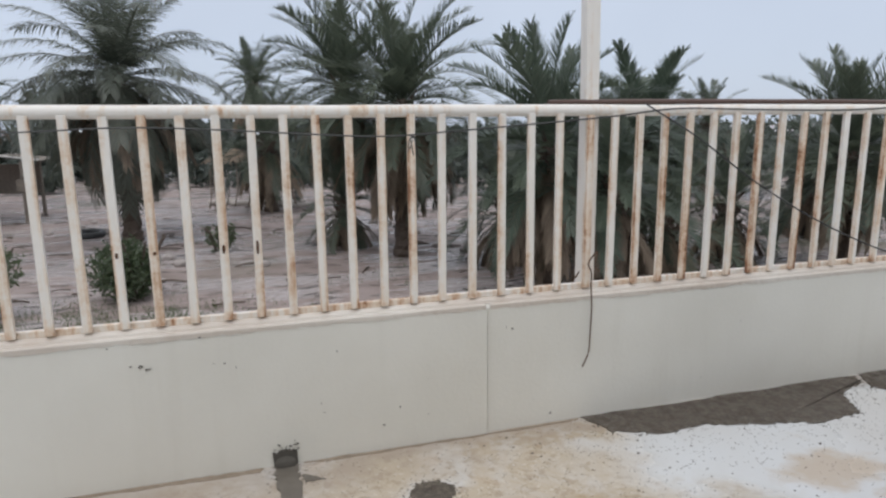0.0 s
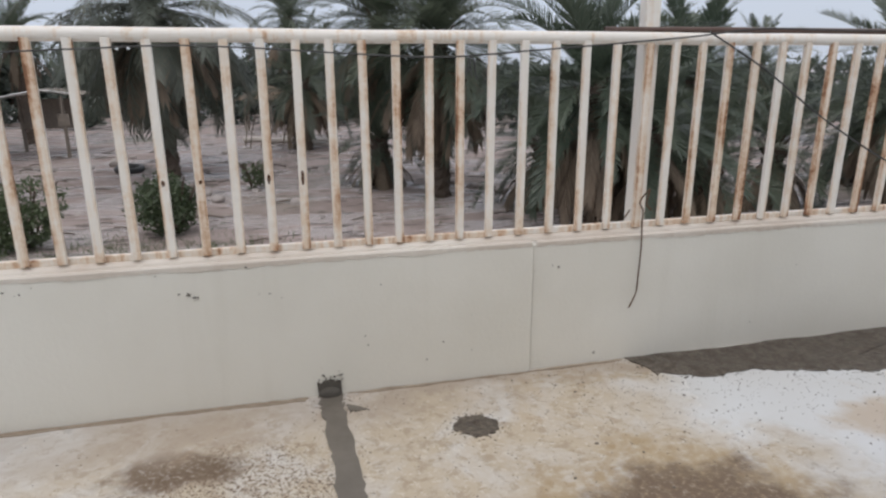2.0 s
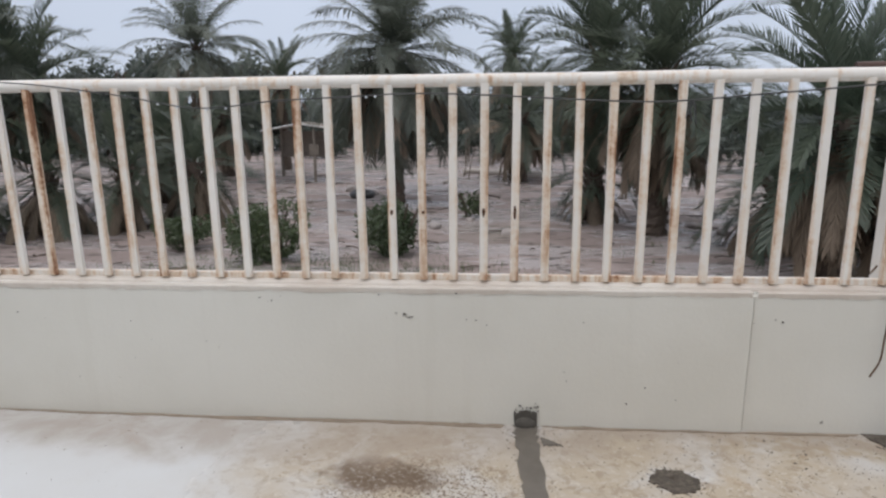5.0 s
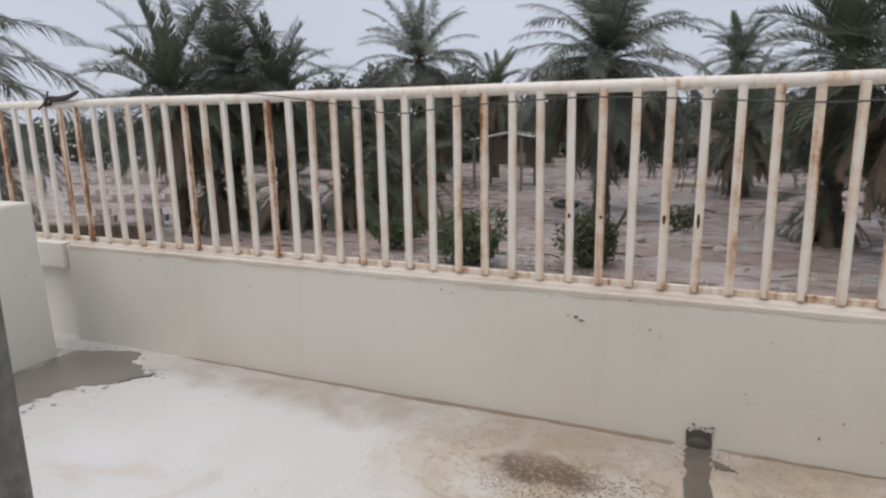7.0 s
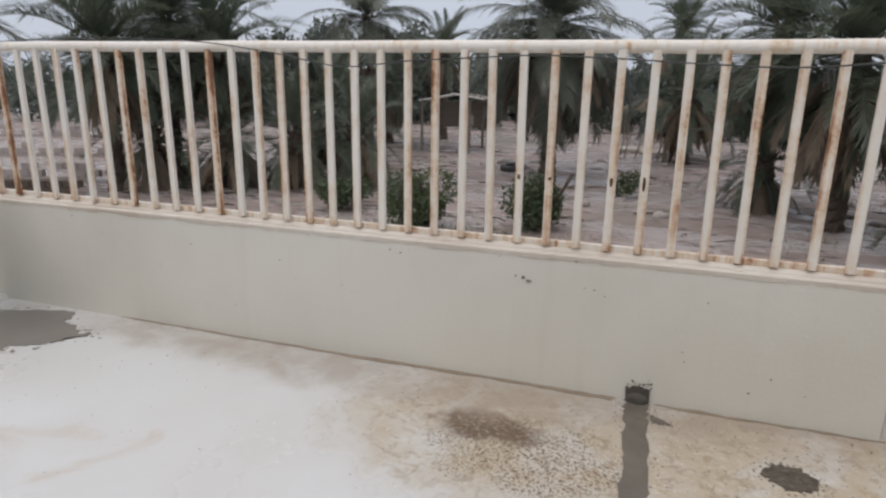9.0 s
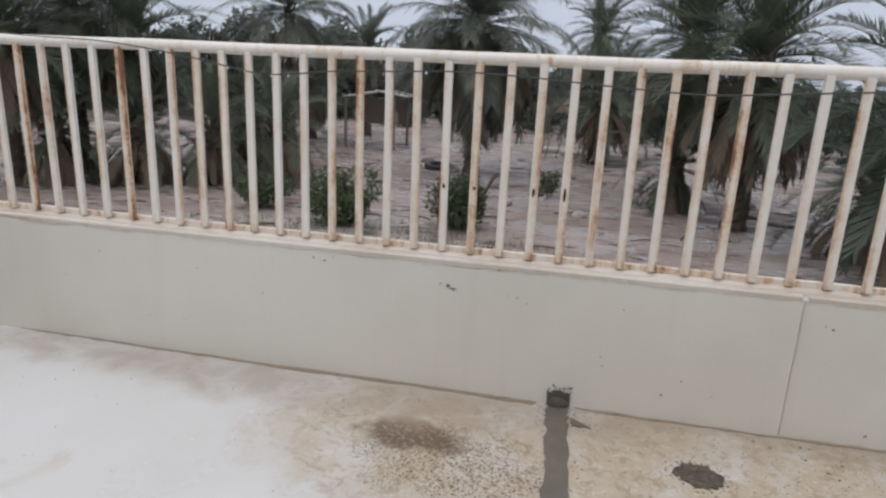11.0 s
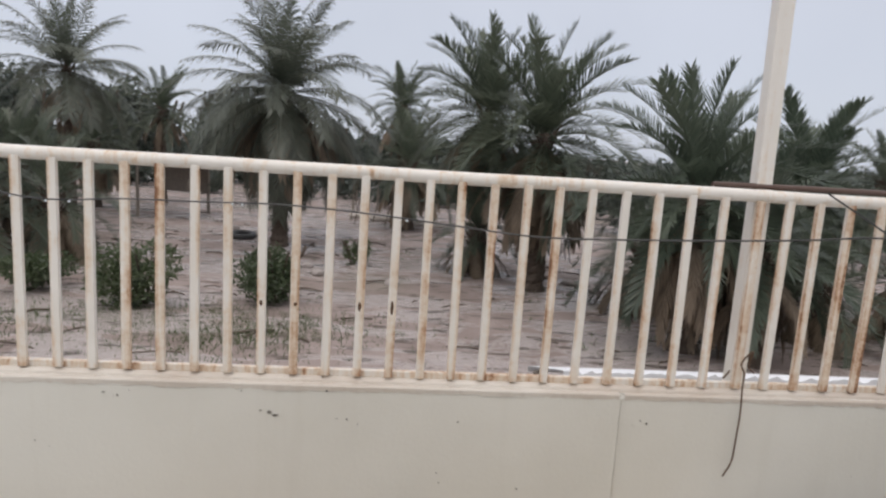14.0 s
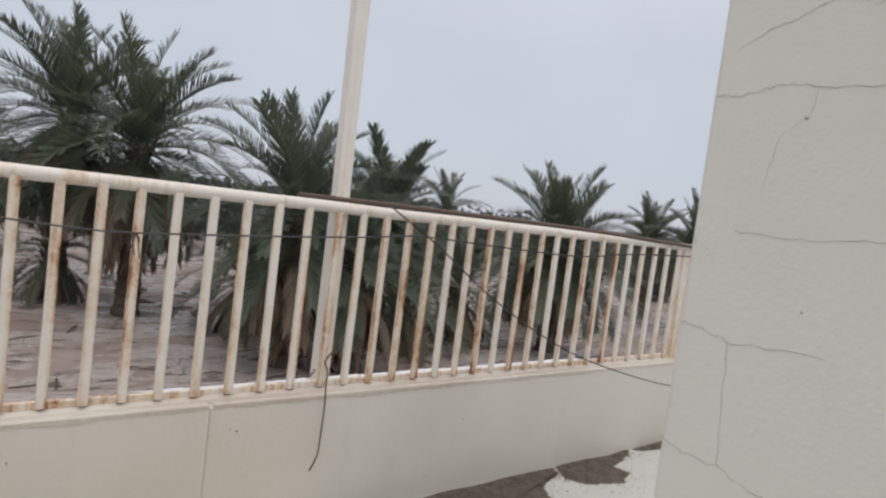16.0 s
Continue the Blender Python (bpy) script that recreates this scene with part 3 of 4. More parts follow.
# clothesline across the terrace
line = tagged(empty("clothesline", (0, -0.7, 1.3)), "thin black clothesline tied between rail and house wall, with water drops", "clothesline")
LP = [(-2.85, -0.03, 1.39), (-2.2, -0.28, 1.392), (-1.7, -0.46, 1.388), (-1.3, -0.60, 1.374), (-1.0, -0.626, 1.364), (-0.7, -0.633, 1.327), (-0.45, -0.645, 1.287), (-0.2, -0.705, 1.304), (0.0, -0.753, 1.312), (0.2, -0.785, 1.319), (0.4, -0.812, 1.312), (0.6, -0.856, 1.300), (0.8, -0.928, 1.292), (1.0, -1.0, 1.306), (1.2, -1.05, 1.322), (1.35, -1.076, 1.335), (1.5, -1.108, 1.351), (1.7, -1.169, 1.346), (1.95, -1.26, 1.345), (2.2, -1.35, 1.375), (3.2, -1.58, 1.41), (5.88, -2.0, 1.46)]
LP = [(a, b + 0.7, c - 1.3) for a, b, c in LP]
part("line", tube(bmesh.new(), smooth_path(LP), 0.0022, 6), M_WIRE, line)
kn = bmesh.new()
for k in range(5):
    a = k * 1.3
    tube(kn, smooth_path([(0, 0, 0), (0.008 * math.cos(a), 0.008 * math.sin(a), -0.012), (0.012 * math.cos(a + 0.7), 0.012 * math.sin(a + 0.7), -0.03 - 0.006 * k)], 4), 0.0014, 5)
ob = part("knot", kn, M_WIRE, line)
ob.location = (0.86, -0.25, -0.005)
path = smooth_path(LP)
rng = random.Random(8)
for k in range(11):
    p = path[rng.randint(20, 108)]
    d = bmesh.new()
    bmesh.ops.create_uvsphere(d, u_segments=8, v_segments=6, radius=0.0035)
    ob = part("water_drop", d, M_DROP, line)
    ob.location = p + Vector((0, 0, -0.004))

# rag and wire loop tied on the handrail at the west
rag = tagged(empty("rag", (-2.9, 0, 1.40)), "dark rag strip knotted round the handrail with a wire loop", "rag")
part("knot", tube(bmesh.new(), smooth_path([(-0.07, -0.034, -0.035), (-0.05, -0.04, 0.0), (-0.03, -0.02, 0.012), (-0.01, 0.02, 0.006), (-0.04, -0.03, -0.025), (-0.01, -0.038, -0.005)]), 0.010, 7), M_RAG, rag)
part("tail", tube(bmesh.new(), smooth_path([(-0.02, -0.036, -0.006), (0.05, -0.034, 0.004), (0.12, -0.032, 0.012), (0.2, -0.028, 0.04)]), 0.014, 8, [0.6 + 0.5 * math.sin(math.pi * k / 24) for k in range(25)]), M_RAG, rag)
part("strand", tube(bmesh.new(), smooth_path([(-0.06, -0.035, -0.01), (-0.10, -0.037, -0.035), (-0.13, -0.035, -0.05)]), 0.006, 6), M_RAG, rag)
part("strand", tube(bmesh.new(), smooth_path([(-0.05, -0.03, 0.005), (-0.06, -0.02, 0.035), (-0.055, -0.02, 0.05)]), 0.005, 6), M_RAG, rag)
part("wire_loop", tube(bmesh.new(), [(0.10 + 0.085 * math.cos(u), 0.0, 0.055 + 0.065 * math.sin(u)) for u in [math.pi * (i / 14) for i in range(15)]], 0.0025, 5), M_WIRE, rag)

# ---- puddles and litter on the floor ----
rng = random.Random(21)


def puddle(label, outline, mat, ragged=0.03, thick=0.004):
    bm = sheet(bmesh.new(), outline, 0.0, thick, ragged, rng, 9)
    n = len(outline)
    for _ in range(14 * n):
        i = rng.randrange(n)
        p = Vector(outline[i]).lerp(Vector(outline[(i + 1) % n]), rng.random()) + Vector((rng.gauss(0, 1), rng.gauss(0, 1))) * ragged * 2.4
        if p.y > -0.075:
            continue
        r = rng.uniform(0.15, 0.6) * ragged
        k = rng.randint(5, 7)
        ring = [bm.verts.new((p.x + r * rng.uniform(0.6, 1.6) * math.cos(2 * math.pi * j / k), p.y + r * rng.uniform(0.5, 1.1) * math.sin(2 * math.pi * j / k), 0.0008)) for j in range(k)]
        tip = bm.verts.new((p.x, p.y, thick * 0.8))
        for j in range(k):
            bm.faces.new((ring[j], ring[(j + 1) % k], tip))
    return tagged(part("puddle", bm, mat), label, "puddle")


puddle("dark wet dirt settled along the foot of the parapet", [(1.86, -0.054), (2.6, -0.052), (3.45, -0.052), (3.42, -0.13), (3.2, -0.22), (3.13, -0.33), (3.08, -0.41), (2.85, -0.43), (2.6, -0.36), (2.35, -0.29), (2.1, -0.30), (1.92, -0.22)], M_PUDDLE, 0.012)
puddle("small patch of dark wet dirt by the parapet", [(3.5, -0.053), (4.2, -0.052), (4.15, -0.1), (3.85, -0.2), (3.87, -0.29), (3.72, -0.38), (3.48, -0.30), (3.4, -0.2)], M_PUDDLE, 0.012)
puddle("thin strip of dark wet dirt at the parapet's foot", [(4.25, -0.053), (5.85, -0.052), (5.8, -0.12), (4.9, -0.15), (4.3, -0.11)], M_PUDDLE, 0.012)
puddle("small scab of dark wet dirt on the floor", [(3.28, -0.57), (3.42, -0.52), (3.47, -0.6), (3.36, -0.65)], M_PUDDLE, 0.015)
puddle("round dark stain of wet dirt on ochre floor", [(0.95, -0.43), (1.0, -0.36), (1.08, -0.36), (1.13, -0.42), (1.1, -0.49), (1.02, -0.50)], M_PUDDLE, 0.008)
puddle("dark water channel running from the wall drain", [(0.495, -0.07), (0.585, -0.07), (0.585, -0.18), (0.595, -0.5), (0.605, -0.8), (0.66, -1.2), (0.4, -1.35), (0.2, -1.15), (0.36, -0.93), (0.505, -0.86), (0.515, -0.5), (0.50, -0.2)], M_CHANNEL, 0.008)
puddle("thin tongue of dark water beside the channel", [(0.60, -0.16), (0.68, -0.22), (0.60, -0.215)], M_CHANNEL, 0.006)
puddle("shallow grey puddle by the short pier", [(-2.74, -0.20), (-2.38, -0.10), (-2.3, -0.22), (-2.05, -0.33), (-2.15, -0.45), (-2.28, -0.53), (-2.35, -0.75), (-2.34, -1.0), (-2.12, -1.13), (-1.72, -1.36), (-1.6, -1.9), (-2.2, -2.2), (-2.73, -1.7), (-2.735, -0.9)], M_WATER, 0.025)

puddle("thin line of brown dirt at the parapet's foot", [(-2.1, -0.066), (-1.2, -0.066), (0.2, -0.066), (0.46, -0.066), (0.44, -0.09), (0.0, -0.082), (-0.6, -0.094), (-1.0, -0.084), (-1.6, -0.078)], M_DIRT, 0.006, 0.003)
puddle("thin line of brown dirt at the parapet's foot", [(0.61, -0.066), (1.38, -0.066), (1.84, -0.055), (1.8, -0.075), (1.2, -0.078), (0.7, -0.085)], M_DIRT, 0.006, 0.003)

# the stained drain hole at the wall's foot
bm = bmesh.new()
rng = random.Random(6)
top = [(0.492 + 0.0045 * i, 0.055 + 0.012 * math.sin(math.pi * i / 21) + rng.uniform(-0.010, 0.008)) for i in range(22)]
ring = [(0.495, 0.0)] + top + [(0.588, 0.0)]
front = [bm.verts.new((x, -0.069, z)) for x, z in ring]
back = [bm.verts.new((x, -0.060, z)) for x, z in ring]
f = bm.faces.new(front)
for i in range(len(ring)):
    j = (i + 1) % len(ring)
    bm.faces.new((front[i], front[j], back[j], back[i]))
bmesh.ops.triangulate(bm, faces=[f])
for k in range(9):
    x, z, r = rng.uniform(0.495, 0.60), rng.uniform(0.07, 0.10), rng.uniform(0.002, 0.0045)
    bmesh.ops.create_icosphere(bm, subdivisions=1, radius=1, matrix=Matrix.Translation((x, -0.0655, z)) @ Matrix.Diagonal((r * rng.uniform(0.6, 2), 0.003, r, 1)))
bmesh.ops.create_icosphere(bm, subdivisions=2, radius=1, matrix=Matrix.Translation((0.54, -0.075, 0.012)) @ Matrix.Diagonal((0.045, 0.022, 0.03, 1)))
bmesh.ops.recalc_face_normals(bm, faces=bm.faces)
drain = tagged(part("drain_spout", bm, M_SOOT), "dirty drain hole stain at the foot of the parapet", "drain")

bm = bmesh.new()
rng = random.Random(4)
for _ in range(3000):
    k = rng.random()
    if k < 0.72:
        x, y = rng.gauss(3.0, 1.0), -0.05 - abs(rng.gauss(0.30, 0.26))
    elif k < 0.88:
        x, y = rng.gauss(1.3, 0.6), -0.08 - abs(rng.gauss(0.4, 0.4))
    else:
        x, y = rng.uniform(-2.4, 4.5), rng.uniform(-2.2, -0.1)
    if y > -0.075 or y < -2.6 or x > 5.7:
        continue
    r = rng.uniform(0.0008, 0.0028) * (2.2 if rng.random() < 0.05 and x > 1.2 else 1)
    a = rng.uniform(0, 6.3)
    n = 5
    low = [bm.verts.new((x + r * 1.6 * math.cos(a) * math.cos(2 * math.pi * i / n) - r * math.sin(a) * math.sin(2 * math.pi * i / n), y + r * 1.6 * math.sin(a) * math.cos(2 * math.pi * i / n) + r * math.cos(a) * math.sin(2 * math.pi * i / n), 0.0005)) for i in range(n)]
    tip = bm.verts.new((x, y, 0.001 + r * 0.45))
    for i in range(n):
        bm.faces.new((low[i], low[(i + 1) % n], tip))
litter = tagged(part("floor_litter", bm, M_PUDDLE), "scattered small dark chips of dirt on the floor", "litter", kind="stuff")

# white torn sheet on the canopy edge beyond the parapet
canopy = tagged(empty("canopy", (3.0, 1.15, 0.0)), "white sheet canopy with a torn ragged upper edge", "canopy")
bm = bmesh.new()
rng = random.Random(9)
N = 130
rows = []
for i in range(N + 1):
    x = -1.52 + 3.47 * i / N
    zt = 0.292 + 0.012 * noise.noise(Vector((i * 0.35, 0, 0))) + rng.uniform(-0.011, 0.009)
    rows.append([bm.verts.new(p) for p in ((x, -0.15, 0.12), (x, -0.15, zt), (x, -0.12, zt - 0.004), (x, 0.7, 0.02), (x, 0.7, -0.02))])
for a, b in zip(rows, rows[1:]):
    for k in range(4):
        bm.faces.new((a[k], b[k], b[k + 1], a[k + 1]))
bmesh.ops.recalc_face_normals(bm, faces=bm.faces)
part("sheet", bm, M_WHITE, canopy)
for x in (-1.5, 0.2, 1.8):
    part("leg", cyl(bmesh.new(), (x, 0.5, GROUND_Z), (x, 0.5, 0.05), 0.03), M_WOOD, canopy, "grey canopy leg")
    part("leg", cyl(bmesh.new(), (x, -0.1, GROUND_Z), (x, -0.1, 0.2), 0.03), M_WOOD, canopy, "grey canopy leg")

# ---- ground ----
bm = bmesh.new()
NX, NY = 110, 90
grid = []
for j in range(NY + 1):
    row = []
    for i in range(NX + 1):
        u, v = i / NX * 2 - 1, j / NY
        x = 30 * u + 1500 * u ** 7
        y = -6 + 50 * v + 1500 * v ** 8
        near = max(0.0, 1 - math.hypot(x, y - 10) / 60)
        z = GROUND_Z + near * (0.10 * noise.noise(Vector((x * 0.35, y * 0.35, 0))) + 0.035 * noise.noise(Vector((x * 1.4, y * 2.2, 5))))
        row.append(bm.verts.new((x, y, z)))
    grid.append(row)
for a, b in zip(grid, grid[1:]):
    for i in range(NX):
        bm.faces.new((a[i], a[i + 1], b[i + 1], b[i]))
tagged(part("ground", bm, M_GROUND, None, "", True), "muddy reddish ground with puddles and washed-out debris", "ground", kind="structure")

# ---- palms ----


def frond_mesh(name, start, droop, leaf, angle, count, mat, seed, lift=0.35, hang=0.0, width=0.011, bare=0.12, gap=0.0):
    """One pinnate leaf of length 1 along +x, bending under its weight. start: degrees above level."""
    rng = random.Random(seed)
    verts, faces = [], []
    steps = 24
    pts, dirs = [Vector((0, 0, 0))], []
    for i in range(steps):
        a = radians(start - droop * ((i + 0.5) / steps) ** 1.4)
        d = Vector((math.cos(a), 0.02 * math.sin(i * 0.6 + seed), math.sin(a)))
        dirs.append(d)
        pts.append(pts[-1] + d / steps)
    dirs.append(dirs[-1])
    for i, p in enumerate(pts):
        r = 0.010 * (1 - 0.85 * i / steps)
        n = Vector((-dirs[i].z, 0, dirs[i].x))
        base = len(verts)
        verts += [p + Vector((0, r, 0)), p + n * r, p - Vector((0, r, 0))]
        if i:
            for k in range(3):
                faces.append((base - 3 + k, base - 3 + (k + 1) % 3, base + (k + 1) % 3, base + k))
    for k in range(count):
        s = bare + (1 - bare) * (k + rng.random() * 0.6) / count
        f = min(s, 0.999) * steps
        i = int(f)
        p = pts[i].lerp(pts[i + 1], f - i)
        d = dirs[i]
        n = Vector((-d.z, 0, d.x))
        size = leaf * (0.45 + 0.75 * math.sin(math.pi * min(1, 0.12 + 0.86 * s)) ** 0.8)
        for side in (-1, 1):
            if rng.random() < gap:
                continue
            a = radians(angle * (1.15 - 0.55 * s) + rng.uniform(-9, 9))
            w = Vector((0, side, 0)) * math.sin(a) + d * math.cos(a) + n * (lift + rng.uniform(-0.15, 0.15))
            w.normalize()
            tip = p + w * size * rng.uniform(0.8, 1.12)
            mid = p.lerp(tip, 0.5)
            tip.z -= hang * size * rng.uniform(0.6, 1.3)
            mid.z -= hang * size * 0.22
            e = w.cross(n)
            e = e.normalized() * width
            base = len(verts)
            verts += [p - e * 0.6, p + e * 0.6, mid + e, tip, mid - e]
            faces.append((base, base + 1, base + 2, base + 4))
            faces.append((base + 4, base + 2, base + 3))
    me = bpy.data.meshes.new(name)
    me.from_pydata([tuple(v) for v in verts], [], faces)
    me.materials.append(mat)
    return me


def set_of(mat, leaf, angle, hang, seeds, count, lift=0.35, width=0.011):
    """Fronds by their steepness: upright, slanting, level, hanging."""
    out = {}
    for e, droop in ((82, 28), (66, 45), (48, 62), (28, 72), (6, 66), (-18, 52)):
        out[e] = [frond_mesh("frond", e, droop + 8 * k, leaf, angle, count, mat, s + e, lift, hang, width) for k, s in enumerate(seeds)]
    return out


STIFF = set_of(M_FROND, 0.17, 44, 0.05, (1, 2), 74, 0.35, 0.0050)
FEATHER = set_of(M_FROND2, 0.19, 58, 0.40, (3, 4), 74, 0.15, 0.0045)
FRESH = set_of(M_FRESH, 0.17, 42, 0.08, (5, 6), 74, 0.35, 0.0055)
DRY = [frond_mesh("dead_frond", -35, 48, 0.14, 35, 60, M_DEAD, 40 + k, 0.1, 0.6, 0.008, 0.1, 0.2) for k in range(3)]
DRY += [frond_mesh("dead_frond", -62, 24, 0.12, 30, 56, M_DEAD, 50 + k, 0.1, 0.5, 0.008, 0.1, 0.2) for k in range(3)]


def trunk_bm(height, r, seed, lean=(0, 0)):
    bm = bmesh.new()
    rng = random.Random(seed)
    n, seg = max(8, int(height / 0.11)), 12
    rings = []
    for i in range(n + 1):
        t = i / n
        cx, cy = lean[0] * t * t, lean[1] * t * t
        k = r * (1.25 - 0.35 * t + 0.3 * math.exp(-t * 9)) * (1.05 if i % 2 else 0.97)
        rings.append([bm.verts.new((cx + k * rng.uniform(0.82, 1.14) * math.cos(u + 0.26 * (i % 2)), cy + k * rng.uniform(0.82, 1.14) * math.sin(u + 0.26 * (i % 2)), height * t)) for u in [2 * math.pi * j / seg for j in range(seg)]])
    for a, b in zip(rings, rings[1:]):
        for j in range(seg):
            bm.faces.new((a[j], a[(j + 1) % seg], b[(j + 1) % seg], b[j]))
    bm.faces.new(list(reversed(rings[0])))
    bm.faces.new(rings[-1])
    # old leaf stubs under the crown
    for _ in range(46):
        u, z = rng.uniform(0, 6.28), height * rng.uniform(0.72, 1.0) if height > 2 else height * rng.uniform(0.3, 1)
        t = z / height
        a = Vector((lean[0] * t * t + r * 0.8 * math.cos(u), lean[1] * t * t + r * 0.8 * math.sin(u), z))
        b = a + Vector((math.cos(u), math.sin(u), 1.3)) * rng.uniform(0.10, 0.22)
        cyl(bm, a, b, 0.045, 0.02, 5)
    return bm


def palm(x, y, top, size, kind, label, seed, live=44, dead=16, r=0.2, spread=1.0, skirt=1.0, lean=(0, 0)):
    """A date palm whose crown sits at height top; size: frond length."""
    rng = random.Random(seed)
    tree = tagged(empty("palm_tree", (x, y, GROUND_Z - 0.05)), label, "palm tree", "palms in the grove")
    h = top - GROUND_Z + 0.05
    part("trunk", trunk_bm(h, r * 0.82, seed, lean), M_BARK, tree, "rough brown palm trunk")
    turn = rng.uniform(0, 360)
    for k in range(live):
        u = (k + 0.5) / live
        want = 88 - 118 * u ** 1.05 * spread + rng.uniform(-7, 7)
        e = min(kind, key=lambda a: abs(a - want))
        s = size * rng.uniform(0.85, 1.12) * (0.93 if e > 75 else 1.0)
        m = pose(lean[0] + rng.uniform(-0.06, 0.06), lean[1] + rng.uniform(-0.06, 0.06), h - 0.25 * u, rng.uniform(-14, 14), (e - want) + rng.uniform(-4, 4), turn + 137.5 * k + rng.uniform(-14, 14)) @ Matrix.Scale(s, 4)
        sharing("frond", rng.choice(kind[e]), tree, m)
    for k in range(dead):
        s = size * rng.uniform(0.55, 0.85) * skirt
        m = pose(lean[0], lean[1], h - 0.3 - 0.25 * rng.random(), rng.uniform(-10, 10), rng.uniform(-10, 12), 360 * k / max(1, dead) + rng.uniform(-14, 14)) @ Matrix.Scale(s, 4)
        sharing("dead_frond", rng.choice(DRY), tree, m)
    return tree


palm(-11.35, 22.62, 3.5, 3.0, FEATHER, "far grey-green palm with a small feathery crown above the trees", 1, 40, 12)
palm(-2.96, 18.4, 2.9, 3.5, FEATHER, "tall palm with feathery drooping fronds and a dry skirt", 2, 70, 50, 0.24, 1.3, 1.05)
palm(0.96, 27.6, 3.3, 2.0, STIFF, "far dark palm with a stiff rounded crown", 3, 54, 30, 0.22, 1.3, 1.3)
palm(3.25, 16.8, 2.6, 3.0, STIFF, "date palm with upright fronds behind its neighbour", 4, 60, 60, 0.22, 1.22, 1.0)
palm(4.3, 13.7, 2.0, 2.85, STIFF, "date palm with upright fronds and a thick skirt of dry ones", 5, 60, 90, 0.26, 1.2, 1.1)
palm(6.1, 8.9, 1.0, 2.5, FRESH, "low green date palm with upright fronds and hanging dry leaves", 6, 50, 80, 0.25, 1.1, 1.15)
palm(7.1, 8.2, 0.2, 1.9, FRESH, "low bushy date palm clump beside the trunk", 16, 30, 44, 0.25, 1.0, 1.1)
palm(11.1, 13.4, 0.95, 2.65, FRESH, "broad green date palm with dense fronds", 7, 68, 40, 0.24, 1.15)
palm(17.95, 19.2, 1.3, 2.0, STIFF, "far small date palm with a spiky crown", 8, 32, 12)
palm(13.4, 8.7, 0.7, 2.45, STIFF, "low dark date palm with a spreading spiky crown", 9, 70, 30, 0.24, 1.05)
palm(23.1, 12.4, 1.25, 1.9, STIFF, "far small palm at the edge of the grove", 10, 50, 20)
palm(21.4, 9.5, 1.15, 2.0, STIFF, "far small palm with dark fronds", 11, 50, 20)
palm(-13.8, 11.4, 1.9, 2.7, STIFF, "grey-green date palm with spiky fronds in a clump", 12, 42, 22, 0.24, 1.0)
palm(-14.0, 14.0, 2.6, 3.4, FEATHER, "tall grey-green palm rising from a clump", 13, 48, 18, 0.24)
palm(-12.2, 14.2, 1.9, 2.6, STIFF, "date palm with stiff fronds beside the tall palm", 14, 40, 22, 0.24)
palm(-10.4, 29.6, 2.5, 2.3, STIFF, "far small spiky palm above the thicket", 15, 32, 10)
palm(-10.7, 2.5, 2.1, 3.3, FEATHER, "palm with long drooping fronds reaching over the railing", 17, 64, 24, 0.24, 1.25)
palm(-10.9, 18.4, 0.2, 2.4, STIFF, "dark low palm in the shade of the grove", 18, 36, 30, 0.28, 1.1, 1.2)
palm(-12.2, 26.5, 0.9, 2.5, STIFF, "dark palm in the shade of the grove", 19, 36, 28, 0.26, 1.1, 1.1)
palm(1.3, 24.5, 0.8, 2.7, STIFF, "dark palm in the depth of the grove", 20, 34, 28, 0.26, 1.1, 1.1)
palm(8.4, 12.2, 0.3, 2.2, STIFF, "low dark palm filling the gap in the grove", 21, 34, 30, 0.25, 1.1, 1.1)

for k, (x, y, top, size) in enumerate(((9.3, 9.6, -0.7, 2.0), (11.6, 10.4, -0.5, 2.1), (6.4, 11.8, -0.5, 2.0), (16.2, 12.2, -0.3, 2.2), (3.0, 15.6, -0.7, 1.8),
                                      (-11.2, 13.0, -0.3, 2.2), (-9.6, 13.9, -0.4, 2.1), (-8.2, 15.0, -0.3, 2.1), (-13.0, 12.0, -0.2, 2.0))):
    palm(x, y, top, size, STIFF, "low shaggy palm with hanging dry leaves in the undergrowth", 40 + k, 24, 40, 0.24, 1.05, 1.15)

# ---- thicket, bushes, grass ----


def leaf_cloud(bm, centre, size, count, leaf, rng):
    cx, cy, cz = centre
    for _ in range(count):
        u, v = rng.uniform(0, 6.283), rng.uniform(-1, 1)
        k = rng.uniform(0.55, 1.0) ** 0.6 * (0.8 + 0.35 * noise.noise(Vector((cx + 1.5 * math.cos(u), cy + 1.5 * math.sin(u), v * 1.5))))
        q = math.sqrt(1 - v * v)
        p = Vector((cx + size[0] * k * q * math.cos(u), cy + size[1] * k * q * math.sin(u), cz + size[2] * k * v))
        a = Vector((rng.uniform(-1, 1), rng.uniform(-1, 1), rng.uniform(-0.6, 1))).normalized()
        b = a.orthogonal().normalized()
        b = Matrix.Rotation(rng.uniform(0, 6.28), 3, a) @ b
        c = a.cross(b)
        s = leaf * rng.uniform(0.6, 1.3)
        bm.faces.new([bm.verts.new(p + w) for w in (-b * s, c * s * 0.4, b * s, -c * s * 0.4)])


